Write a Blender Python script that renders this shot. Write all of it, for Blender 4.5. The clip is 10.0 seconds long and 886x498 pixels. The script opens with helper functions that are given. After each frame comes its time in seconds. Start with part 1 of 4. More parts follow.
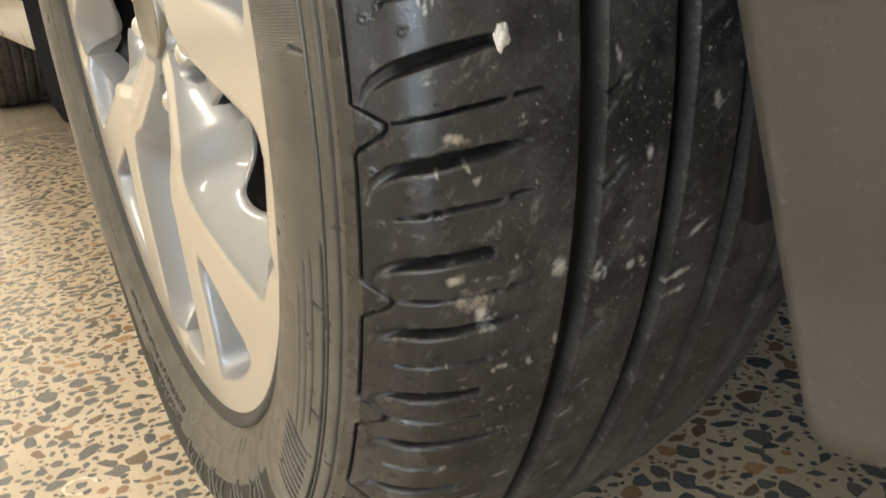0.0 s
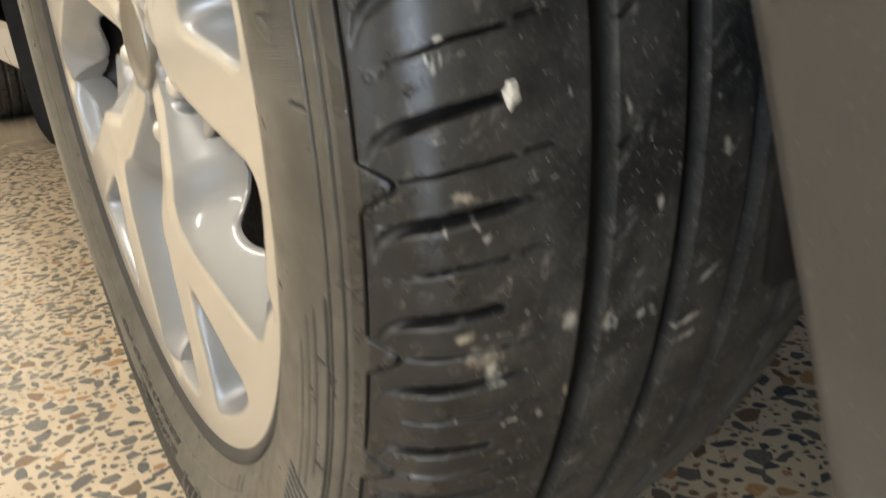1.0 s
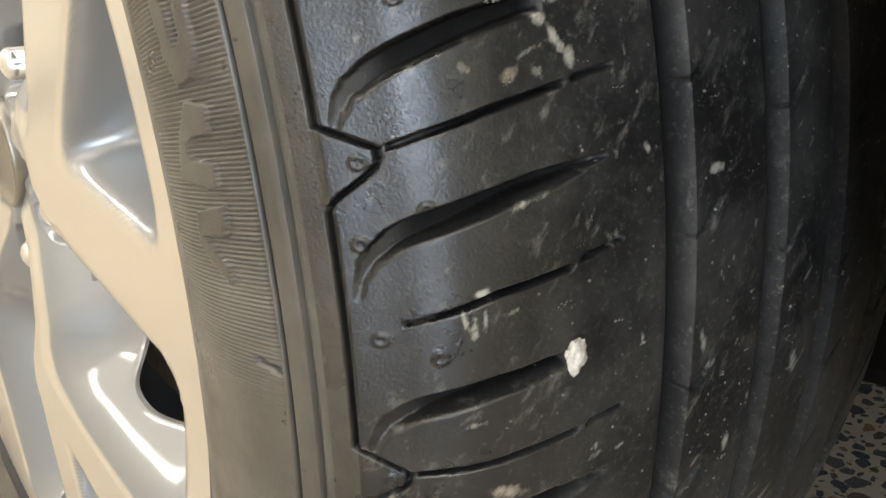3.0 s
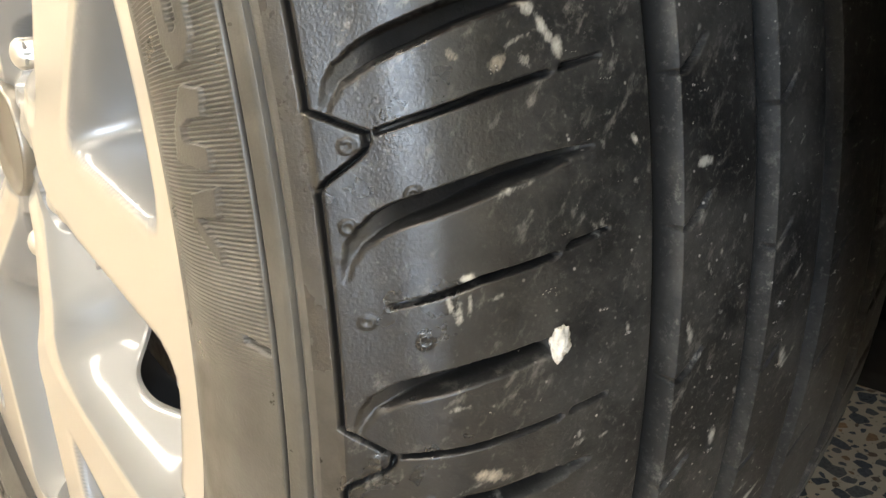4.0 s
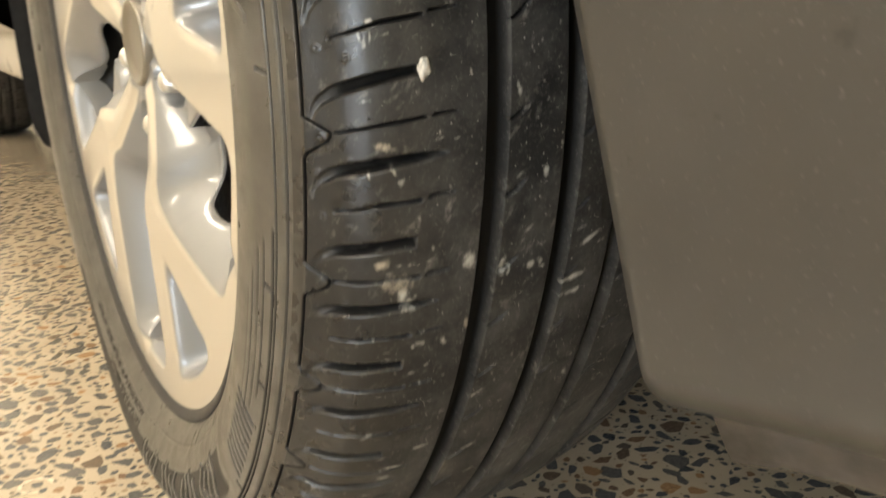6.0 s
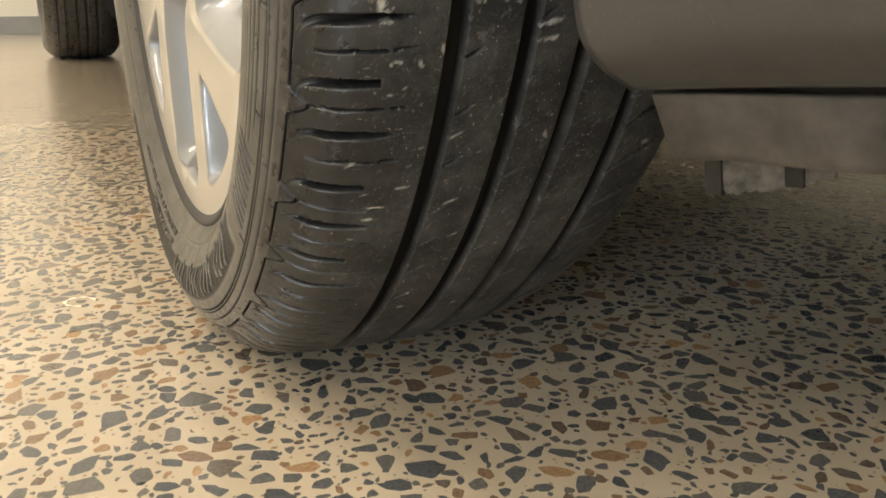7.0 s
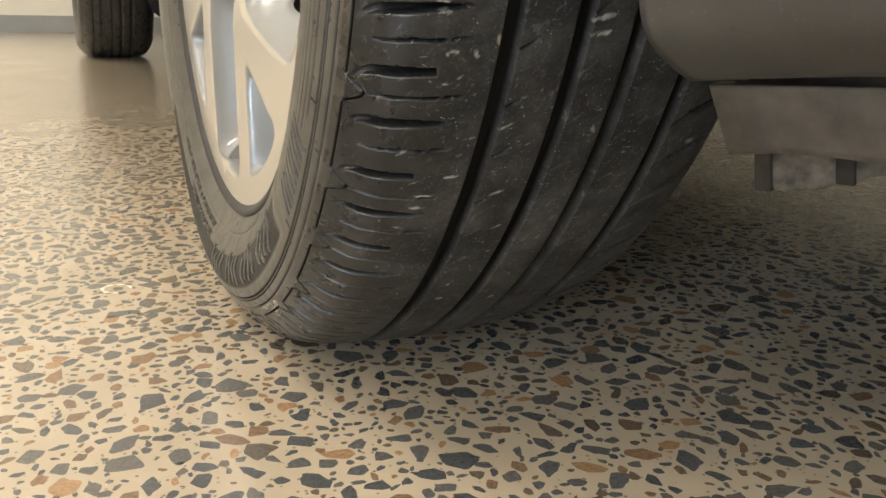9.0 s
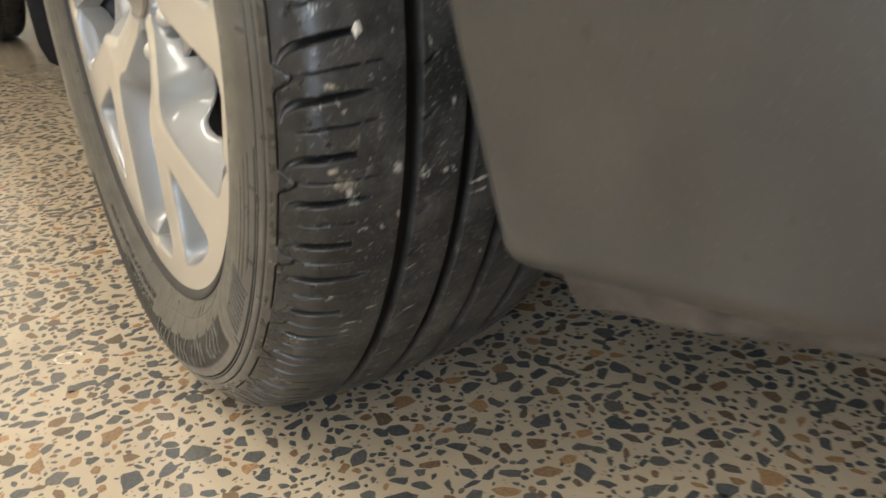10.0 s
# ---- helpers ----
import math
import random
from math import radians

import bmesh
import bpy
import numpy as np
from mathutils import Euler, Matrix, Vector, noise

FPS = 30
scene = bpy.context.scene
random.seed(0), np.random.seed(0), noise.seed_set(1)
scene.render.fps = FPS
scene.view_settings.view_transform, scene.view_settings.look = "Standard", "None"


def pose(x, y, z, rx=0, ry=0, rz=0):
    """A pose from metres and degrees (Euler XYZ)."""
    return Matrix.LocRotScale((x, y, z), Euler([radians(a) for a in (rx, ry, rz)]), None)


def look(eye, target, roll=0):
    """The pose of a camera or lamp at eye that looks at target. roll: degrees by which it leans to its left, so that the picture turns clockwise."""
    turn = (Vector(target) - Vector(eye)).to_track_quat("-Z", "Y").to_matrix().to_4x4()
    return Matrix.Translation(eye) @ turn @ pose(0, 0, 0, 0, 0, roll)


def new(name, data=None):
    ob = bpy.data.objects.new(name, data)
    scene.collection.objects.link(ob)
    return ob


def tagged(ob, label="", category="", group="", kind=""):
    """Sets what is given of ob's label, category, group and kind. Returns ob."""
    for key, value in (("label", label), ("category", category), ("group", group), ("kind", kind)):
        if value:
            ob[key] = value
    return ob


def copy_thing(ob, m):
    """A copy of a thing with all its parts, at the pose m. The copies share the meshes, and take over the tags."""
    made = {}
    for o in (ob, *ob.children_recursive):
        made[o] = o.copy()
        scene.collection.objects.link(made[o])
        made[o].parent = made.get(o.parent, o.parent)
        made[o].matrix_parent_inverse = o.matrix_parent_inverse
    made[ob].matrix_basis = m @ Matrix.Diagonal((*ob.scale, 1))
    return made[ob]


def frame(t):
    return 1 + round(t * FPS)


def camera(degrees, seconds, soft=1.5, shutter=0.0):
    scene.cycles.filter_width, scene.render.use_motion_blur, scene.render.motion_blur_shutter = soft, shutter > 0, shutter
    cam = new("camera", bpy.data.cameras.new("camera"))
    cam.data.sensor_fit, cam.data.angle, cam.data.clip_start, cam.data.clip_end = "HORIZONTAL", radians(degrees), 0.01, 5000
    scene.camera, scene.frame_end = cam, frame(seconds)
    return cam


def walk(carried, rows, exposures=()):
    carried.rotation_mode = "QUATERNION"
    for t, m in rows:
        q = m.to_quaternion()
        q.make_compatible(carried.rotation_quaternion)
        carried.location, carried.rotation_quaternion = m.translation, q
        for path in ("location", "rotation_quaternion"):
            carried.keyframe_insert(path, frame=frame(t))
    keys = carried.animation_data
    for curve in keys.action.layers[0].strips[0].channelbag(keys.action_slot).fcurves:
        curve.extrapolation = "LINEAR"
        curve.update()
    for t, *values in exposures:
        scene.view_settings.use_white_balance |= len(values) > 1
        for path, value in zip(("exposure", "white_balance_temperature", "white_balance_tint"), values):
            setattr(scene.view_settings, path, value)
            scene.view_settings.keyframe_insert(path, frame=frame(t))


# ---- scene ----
cam = camera(57.4, 10.0, shutter=0.3)
METRES, EYE, TILT, LEAN, TURN = 0.76, 0.3379, -20.07, 5.153, -0.201
ROWS = [
    (0.0, 0.0000, 0.0000, 0.0000, 0.00, 0.00, 0.00),
    (0.2, -0.0092, 0.0060, 0.0179, -0.07, 0.16, 0.81),
    (0.5, -0.0184, 0.0008, 0.0413, -0.63, 0.38, 1.04),
    (0.8, -0.0149, 0.0094, 0.0377, -0.46, 0.66, 1.02),
    (1.0, -0.0070, 0.0072, 0.0188, -0.85, 0.24, 0.88),
    (1.2, 0.0217, 0.0029, -0.0265, -0.80, -0.58, 0.09),
    (1.3, 0.0344, 0.0006, -0.0463, -0.94, -1.14, 0.16),
    (1.5, 0.0503, -0.0031, -0.0808, -1.28, -1.54, -0.61),
    (1.7, 0.0518, -0.0066, -0.0862, -1.59, -2.03, -0.52),
    (2.0, 0.0132, -0.0145, -0.0445, -2.39, -0.56, 0.70),
    (2.2, -0.0199, 0.0254, 0.0466, -3.36, 1.30, 1.36),
    (2.5, -0.0490, 0.0613, 0.0835, -6.41, 2.20, 3.06),
    (2.7, -0.0444, 0.0767, 0.0844, -8.04, 3.01, 2.62),
    (3.0, -0.0409, 0.0803, 0.0846, -9.57, 2.54, 2.40),
    (3.2, -0.0362, 0.0814, 0.0827, -9.02, 2.59, 2.01),
    (4.3, -0.0369, 0.0761, 0.0793, -9.43, 2.97, 0.84),
    (4.5, -0.0395, 0.0773, 0.0781, -10.11, 3.12, 0.69),
    (5.0, -0.0373, 0.0610, 0.0719, -9.43, 3.12, -0.09),
    (5.5, -0.0089, 0.0179, 0.0483, -6.99, 3.22, -0.85),
    (5.7, -0.0008, -0.0226, 0.0233, -5.43, 3.46, -1.33),
    (6.0, 0.0177, -0.0648, -0.0271, -2.31, 3.88, -2.60),
    (6.2, 0.0457, -0.0779, -0.0514, 0.97, 1.00, -4.66),
    (7.3, 0.0760, -0.0864, -0.1621, 2.38, 1.85, -6.73),
    (7.5, 0.0734, -0.0921, -0.1554, 2.54, 1.91, -6.58),
    (8.0, 0.0757, -0.0995, -0.1501, 2.87, 2.30, -6.85),
    (8.5, 0.0712, -0.0932, -0.1546, 3.18, 2.43, -7.81),
    (9.0, 0.0601, -0.0923, -0.1630, 3.55, 2.17, -8.55),
    (9.5, 0.0516, -0.1097, -0.1452, 3.11, 1.67, -7.94),
    (9.7, 0.0484, -0.1305, -0.1121, 2.25, 0.77, -6.49),
    (9.9, 0.0480, -0.1762, -0.0590, -1.25, -1.65, -3.37),
    (10.0, 0.0494, -0.2046, -0.0307, -2.62, -2.94, -2.11),
]
EXPOSURES = [(0.0, 0.55, 6550, 10), (1.0, 0.5, 6450, 10), (2.0, 0.8, 6350, 10), (2.6, 0.5, 6250, 10), (3.2, 0.8, 6350, 10), (4.3, 1.1, 6650, 10), (5.0, 1.25, 6900, 10), (5.5, 1.2, 6950, 10), (6.0, 0.72, 7150, 10),
             (7.5, 0.5, 6600, 10), (9.0, 0.46, 6450, 10), (10.0, 0.36, 6300, 10)]
walk(cam, [(t, pose(0, 0, EYE, TILT, LEAN, TURN) @ pose(METRES * x, METRES * y, METRES * z, 90 + pitch, roll, yaw)) for t, x, y, z, yaw, pitch, roll in ROWS],
     exposures=EXPOSURES)

# ---- world, sun, lamps ----
world = bpy.data.worlds.new("sky")
scene.world = world
world.use_nodes = True
wn = world.node_tree
sky = wn.nodes.new("ShaderNodeTexSky")
sky.sky_type = 'NISHITA'
sky.sun_disc = False
sky.sun_elevation = radians(35)
sky.sun_rotation = radians(200)
wn.links.new(sky.outputs[0], wn.nodes["Background"].inputs[0])
wn.nodes["Background"].inputs[1].default_value = 0.1

# the car's own axes: inboard (i), rearward (b), up
HEAD = 31.4
CAR = pose(0, 0, 0, 0, 0, HEAD)


# ---- materials ----
def mat(name):
    m = bpy.data.materials.new(name)
    m.use_nodes = True
    return m, m.node_tree.nodes, m.node_tree.links, m.node_tree.nodes["Principled BSDF"]


def tex_noise(nodes, links, scale, detail=4, vec=None, rough=0.55):
    n = nodes.new("ShaderNodeTexNoise")
    n.inputs["Scale"].default_value, n.inputs["Detail"].default_value = scale, detail
    n.inputs["Roughness"].default_value = rough
    if vec is not None:
        links.new(vec, n.inputs["Vector"])
    return n.outputs["Fac"]


def ramp(nodes, links, fac, *stops):
    r = nodes.new("ShaderNodeValToRGB")
    e = r.color_ramp.elements
    while len(e) < len(stops):
        e.new(0.5)
    for el, (p, c) in zip(e, stops):
        el.position = p
        el.color = (*c, 1) if isinstance(c, tuple) else (c, c, c, 1)
    links.new(fac, r.inputs[0])
    return r.outputs[0]


def mixc(nodes, links, fac, a, b):
    n = nodes.new("ShaderNodeMix")
    n.data_type = 'RGBA'
    for sock, v in ((n.inputs[0], fac), (n.inputs[6], a), (n.inputs[7], b)):
        if isinstance(v, (int, float)):
            sock.default_value = v
        elif isinstance(v, tuple):
            sock.default_value = (*v, 1)
        else:
            links.new(v, sock)
    return n.outputs[2]


def bump(nodes, links, bsdf, fac, strength, dist, prev=None):
    n = nodes.new("ShaderNodeBump")
    n.inputs["Strength"].default_value, n.inputs["Distance"].default_value = strength, dist
    links.new(fac, n.inputs["Height"])
    if prev is not None:
        links.new(prev, n.inputs["Normal"])
    links.new(n.outputs[0], bsdf.inputs["Normal"])
    return n.outputs[0]


def coords(nodes, links, scale=None):
    c = nodes.new("ShaderNodeTexCoord").outputs["Object"]
    if scale:
        m = nodes.new("ShaderNodeMapping")
        m.inputs["Scale"].default_value = scale
        links.new(c, m.inputs[0])
        c = m.outputs[0]
    return c


def simple(name, col, rough, metal=0.0, vary=0.15, scale=40, bump_d=0.0, bump_scale=300, spec=0.5, coat=0.0):
    m, n, l, b = mat(name)
    co = coords(n, l)
    f = tex_noise(n, l, scale, 5, co)
    lo = tuple(c * (1 - vary) for c in col)
    hi = tuple(min(1, c * (1 + vary)) for c in col)
    l.new(ramp(n, l, f, (0.3, lo), (0.7, hi)), b.inputs["Base Color"])
    l.new(ramp(n, l, tex_noise(n, l, scale * 2.3, 4, co), (0.3, max(0.02, rough - 0.03 - 0.3 * vary)), (0.7, min(1, rough + 0.03 + 0.3 * vary))), b.inputs["Roughness"])
    b.inputs["Metallic"].default_value = metal
    b.inputs["Specular IOR Level"].default_value = spec
    b.inputs["Coat Weight"].default_value = coat
    if bump_d:
        bump(n, l, b, tex_noise(n, l, bump_scale, 4, co), 0.6, bump_d)
    return m


def make_rubber(name, dust, streaks, tone=(0.028, 0.0272, 0.026), pale=(0.155, 0.148, 0.135), rough=0.30, spec=0.5):
    m, n, l, b = mat(name)
    co = coords(n, l)
    base = ramp(n, l, tex_noise(n, l, 60, 6, co), (0.3, tuple(c * 0.5 for c in tone)), (0.75, tone))
    d1 = ramp(n, l, tex_noise(n, l, 38, 9, co, 0.72), (0.43, 0.0), (0.66, dust))
    # grooves take no rubbed-on dust and stay dull; shade is put into their colour
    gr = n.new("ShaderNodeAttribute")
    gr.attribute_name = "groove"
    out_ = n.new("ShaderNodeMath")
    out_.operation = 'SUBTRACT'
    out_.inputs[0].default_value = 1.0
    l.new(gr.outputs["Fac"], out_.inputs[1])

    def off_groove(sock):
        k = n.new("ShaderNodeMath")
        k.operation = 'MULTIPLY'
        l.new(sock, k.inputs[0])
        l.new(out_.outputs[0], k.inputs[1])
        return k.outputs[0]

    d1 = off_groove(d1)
    # base blackened where the relief is deep, as painted groove shade
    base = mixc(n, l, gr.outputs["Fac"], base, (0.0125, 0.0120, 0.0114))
    worn = None
    if streaks:
        # the part of the tread that meets the road is dull and dusty, the shoulder still glossy
        sx = n.new("ShaderNodeSeparateXYZ")
        l.new(co, sx.inputs[0])
        wob = n.new("ShaderNodeMath")
        wob.operation = 'MULTIPLY_ADD'
        wob.inputs[1].default_value, wob.inputs[2].default_value = 0.03, -0.015
        l.new(tex_noise(n, l, 40, 5, co, 0.6), wob.inputs[0])
        sm = n.new("ShaderNodeMath")
        l.new(sx.outputs[0], sm.inputs[0])
        l.new(wob.outputs[0], sm.inputs[1])
        wr = n.new("ShaderNodeMapRange")
        wr.inputs["From Min"].default_value, wr.inputs["From Max"].default_value = 0.010, 0.036
        wr.inputs["To Min"].default_value = 0.12
        l.new(sm.outputs[0], wr.inputs["Value"])
        worn = wr.outputs[0]
        dw = n.new("ShaderNodeMath")
        dw.operation = 'MULTIPLY'
        l.new(d1, dw.inputs[0])
        l.new(worn, dw.inputs[1])
        d1 = dw.outputs[0]
    col = mixc(n, l, d1, base, pale)
    if streaks:
        # soft slanting smears, then tiny pale specks
        turn_ = n.new("ShaderNodeMapping")
        turn_.inputs["Rotation"].default_value = (0, radians(-34), 0)
        l.new(co, turn_.inputs[0])
        squeeze = n.new("ShaderNodeMapping")
        squeeze.inputs["Scale"].default_value = (0.9, 0.6, 0.34)
        l.new(turn_.outputs[0], squeeze.inputs[0])
        fl = ramp(n, l, tex_noise(n, l, 330, 6, squeeze.outputs[0], 0.72), (0.57, 0.0), (0.80, 0.55))
        area = ramp(n, l, tex_noise(n, l, 30, 5, co, 0.6), (0.38, 0.0), (0.58, 1.0))
        mul = n.new("ShaderNodeMath")
        mul.operation = 'MULTIPLY'
        l.new(fl, mul.inputs[0])
        l.new(area, mul.inputs[1])
        col = mixc(n, l, off_groove(mul.outputs[0]), col, (0.46, 0.43, 0.38))
        grain = ramp(n, l, tex_noise(n, l, 750, 4, co, 0.7), (0.56, 0.0), (0.76, 0.36))
        gk = n.new("ShaderNodeMath")
        gk.operation = 'MULTIPLY'
        l.new(grain, gk.inputs[0])
        l.new(worn, gk.inputs[1])
        col = mixc(n, l, off_groove(gk.outputs[0]), col, (0.24, 0.23, 0.205))
        dots = n.new("ShaderNodeTexVoronoi")
        dots.inputs["Scale"].default_value = 520
        l.new(co, dots.inputs["Vector"])
        dm = ramp(n, l, dots.outputs["Distance"], (0.10, 1.0), (0.2, 0.0))
        pick = n.new("ShaderNodeSeparateColor")
        l.new(dots.outputs["Color"], pick.inputs[0])
        some = ramp(n, l, pick.outputs[0], (0.80, 0.0), (0.97, 0.85))
        mul2 = n.new("ShaderNodeMath")
        mul2.operation = 'MULTIPLY'
        l.new(dm, mul2.inputs[0])
        l.new(some, mul2.inputs[1])
        mul3 = n.new("ShaderNodeMath")
        mul3.operation = 'MULTIPLY'
        l.new(mul2.outputs[0], mul3.inputs[0])
        l.new(worn, mul3.inputs[1])
        col = mixc(n, l, off_groove(mul3.outputs[0]), col, (0.45, 0.43, 0.39))
        # patches of scuffed and dried dirt, frayed by slanting streaks
        fray = tex_noise(n, l, 420, 6, squeeze.outputs[0], 0.75)
        for nm, hue in (("scuff", (0.42, 0.405, 0.36)), ("mud", (0.34, 0.295, 0.23))):
            at = n.new("ShaderNodeAttribute")
            at.attribute_name = nm
            k = n.new("ShaderNodeMath")
            k.operation = 'MULTIPLY_ADD'
            k.inputs[1].default_value = 3.8
            l.new(fray, k.inputs[0])
            l.new(at.outputs["Fac"], k.inputs[2])
            mr = n.new("ShaderNodeMapRange")
            mr.inputs["From Min"].default_value, mr.inputs["From Max"].default_value, mr.inputs["To Max"].default_value = 2.2, 3.1, 0.9
            l.new(k.outputs[0], mr.inputs["Value"])
            within = n.new("ShaderNodeMath")
            within.operation = 'MULTIPLY'
            l.new(mr.outputs[0], within.inputs[0])
            l.new(ramp(n, l, at.outputs["Fac"], (0.02, 0.0), (0.25, 1.0)), within.inputs[1])
            col = mixc(n, l, off_groove(within.outputs[0]), col, hue)
    l.new(col, b.inputs["Base Color"])
    rg = ramp(n, l, tex_noise(n, l, 90, 5, co), (0.3, rough - 0.06), (0.7, rough + 0.10))
    if worn is not None:
        rg = mixc(n, l, worn, rg, (0.58, 0.58, 0.58))
    l.new(mixc(n, l, gr.outputs["Fac"], rg, (0.75, 0.75, 0.75)), b.inputs["Roughness"])
    sp = n.new("ShaderNodeMapRange")
    sp.inputs["To Min"].default_value, sp.inputs["To Max"].default_value = spec, 0.12
    l.new(gr.outputs["Fac"], sp.inputs["Value"])
    level = sp.outputs[0]
    if worn is not None:
        dull = n.new("ShaderNodeMapRange")
        dull.inputs["To Min"].default_value, dull.inputs["To Max"].default_value = 1.0, 0.85
        l.new(worn, dull.inputs["Value"])
        both = n.new("ShaderNodeMath")
        both.operation = 'MULTIPLY'
        l.new(level, both.inputs[0])
        l.new(dull.outputs[0], both.inputs[1])
        level = both.outputs[0]
    l.new(level, b.inputs["Specular IOR Level"])
    p = bump(n, l, b, tex_noise(n, l, 420, 4, co), 0.16, 0.00025)
    bump(n, l, b, tex_noise(n, l, 1700, 2, co), 0.3, 0.00025, p)
    return m


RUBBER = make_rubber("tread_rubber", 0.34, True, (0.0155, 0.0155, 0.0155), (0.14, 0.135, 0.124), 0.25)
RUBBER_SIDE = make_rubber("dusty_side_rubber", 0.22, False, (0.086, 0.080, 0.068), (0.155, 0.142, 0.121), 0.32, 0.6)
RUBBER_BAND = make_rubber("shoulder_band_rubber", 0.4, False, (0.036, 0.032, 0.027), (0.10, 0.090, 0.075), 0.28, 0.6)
RUBBER_FAR = make_rubber("old_rubber", 0.2, False)


def plain_metal(name, col, rough, metal):
    m, n, l, b = mat(name)
    b.inputs["Base Color"].default_value = (*col, 1)
    b.inputs["Metallic"].default_value = metal
    mr = n.new("ShaderNodeMapRange")
    mr.inputs["To Min"].default_value, mr.inputs["To Max"].default_value = rough * 0.85, rough * 1.15
    l.new(tex_noise(n, l, 35, 2, coords(n, l)), mr.inputs["Value"])
    l.new(mr.outputs[0], b.inputs["Roughness"])
    return m


# two finishes on one casting: bright machined arms, grey-silver painted flanks, told apart by the mesh's own mask
ALLOY, an_, al_, ab_ = mat("two_tone_alloy")
fin = an_.new("ShaderNodeAttribute")
fin.attribute_name = "finish"
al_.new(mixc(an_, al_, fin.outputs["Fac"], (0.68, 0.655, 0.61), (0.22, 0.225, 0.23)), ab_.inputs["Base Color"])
rmix = an_.new("ShaderNodeMapRange")
rmix.inputs["To Min"].default_value, rmix.inputs["To Max"].default_value = 0.34, 0.36
al_.new(fin.outputs["Fac"], rmix.inputs["Value"])
al_.new(rmix.outputs[0], ab_.inputs["Roughness"])
mmix = an_.new("ShaderNodeMapRange")
mmix.inputs["To Min"].default_value, mmix.inputs["To Max"].default_value = 0.85, 0.3
al_.new(fin.outputs["Fac"], mmix.inputs["Value"])
al_.new(mmix.outputs[0], ab_.inputs["Metallic"])
ab_.inputs["Coat Weight"].default_value = 0.55
ab_.inputs["Coat Roughness"].default_value = 0.06
# barrel and brake iron near black: the shade behind the spokes is their colour
BARREL = plain_metal("barrel_alloy_shade", (0.030, 0.030, 0.031), 0.5, 0.2)
CHROME = plain_metal("bright_nut_metal", (0.66, 0.66, 0.64), 0.36, 0.9)
CAP = plain_metal("grey_cap_metal", (0.26, 0.245, 0.22), 0.32, 0.85)
IRON = simple("brake_iron_shade", (0.05, 0.047, 0.044), 0.55, 0.5, 0.3, 60, 0.0003, 300)
DARK = simple("black_plastic", (0.007, 0.007, 0.0075), 0.75, 0.0, 0.2, 50, 0.0002, 500, 0.2)
BUMPER, bn_, bl_, bb_ = mat("grey_body_paint")
bco = coords(bn_, bl_)
bbase = ramp(bn_, bl_, tex_noise(bn_, bl_, 16, 7, bco, 0.65), (0.3, (0.037, 0.0360, 0.0340)), (0.7, (0.050, 0.0485, 0.0455)))
bspot = ramp(bn_, bl_, tex_noise(bn_, bl_, 120, 3, bco), (0.68, 0.0), (0.76, 0.55))
bdust = ramp(bn_, bl_, tex_noise(bn_, bl_, 600, 3, bco), (0.62, 0.0), (0.75, 0.35))
bcol1 = mixc(bn_, bl_, bspot, bbase, (0.022, 0.021, 0.020))
bl_.new(mixc(bn_, bl_, bdust, bcol1, (0.13, 0.125, 0.115)), bb_.inputs["Base Color"])
bl_.new(ramp(bn_, bl_, tex_noise(bn_, bl_, 30, 5, bco), (0.3, 0.34), (0.7, 0.48)), bb_.inputs["Roughness"])
bb_.inputs["Coat Weight"].default_value = 0.25
bb_.inputs["Coat Roughness"].default_value = 0.2
bump(bn_, bl_, bb_, tex_noise(bn_, bl_, 220, 4, bco), 0.15, 0.0003)
BODY = simple("pale_body_paint", (0.52, 0.47, 0.39), 0.3, 0.1, 0.04, 6, 0, 100, 0.5, 0.4)
DEFLECT = simple("worn_grey_plastic", (0.070, 0.061, 0.052), 0.6, 0.0, 0.45, 55, 0.0005, 220)
SOOT = simple("sooty_plastic", (0.036, 0.031, 0.026), 0.85, 0.0, 0.3, 90, 0.0004, 300, 0.2)
RUST = simple("stained_metal", (0.115, 0.100, 0.082), 0.85, 0.1, 0.6, 120, 0.0012, 320)
WALL = simple("cream_wall_paint", (0.80, 0.77, 0.68), 0.75, 0.0, 0.03, 3, 0.0004, 150)
SKIRT = simple("grey_skirting", (0.30, 0.31, 0.31), 0.5, 0.0, 0.06, 8)
CEIL = simple("white_ceiling_paint", (0.80, 0.79, 0.75), 0.85, 0.0, 0.03, 3)
STAIN = simple("pale_floor_stain", (0.72, 0.66, 0.53), 0.4, 0.0, 0.12, 120)
STONE = simple("white_stone", (0.62, 0.60, 0.55), 0.85, 0.0, 0.35, 420, 0.0012, 520)
MARK = simple("dried_white_scuff", (0.31, 0.295, 0.265), 0.85, 0.0, 0.4, 500, 0.0003, 800)

# polished concrete with exposed chips: the cement between the chips
TERRAZZO, tn, tl, tb = mat("polished_cement")
tco = coords(tn, tl)
cem = ramp(tn, tl, tex_noise(tn, tl, 14, 8, tco), (0.3, (0.58, 0.485, 0.355)), (0.7, (0.68, 0.575, 0.43)))
grit = tn.new("ShaderNodeTexVoronoi")
grit.inputs["Scale"].default_value = 210
tl.new(tco, grit.inputs["Vector"])
gmask = ramp(tn, tl, grit.outputs["Distance"], (0.16, 1.0), (0.24, 0.0))
sel = tn.new("ShaderNodeSeparateColor")
tl.new(grit.outputs["Color"], sel.inputs[0])
gsel = ramp(tn, tl, sel.outputs[0], (0.55, 0.0), (0.6, 0.8))
gm = tn.new("ShaderNodeMath")
gm.operation = 'MULTIPLY'
tl.new(gmask, gm.inputs[0])
tl.new(gsel, gm.inputs[1])
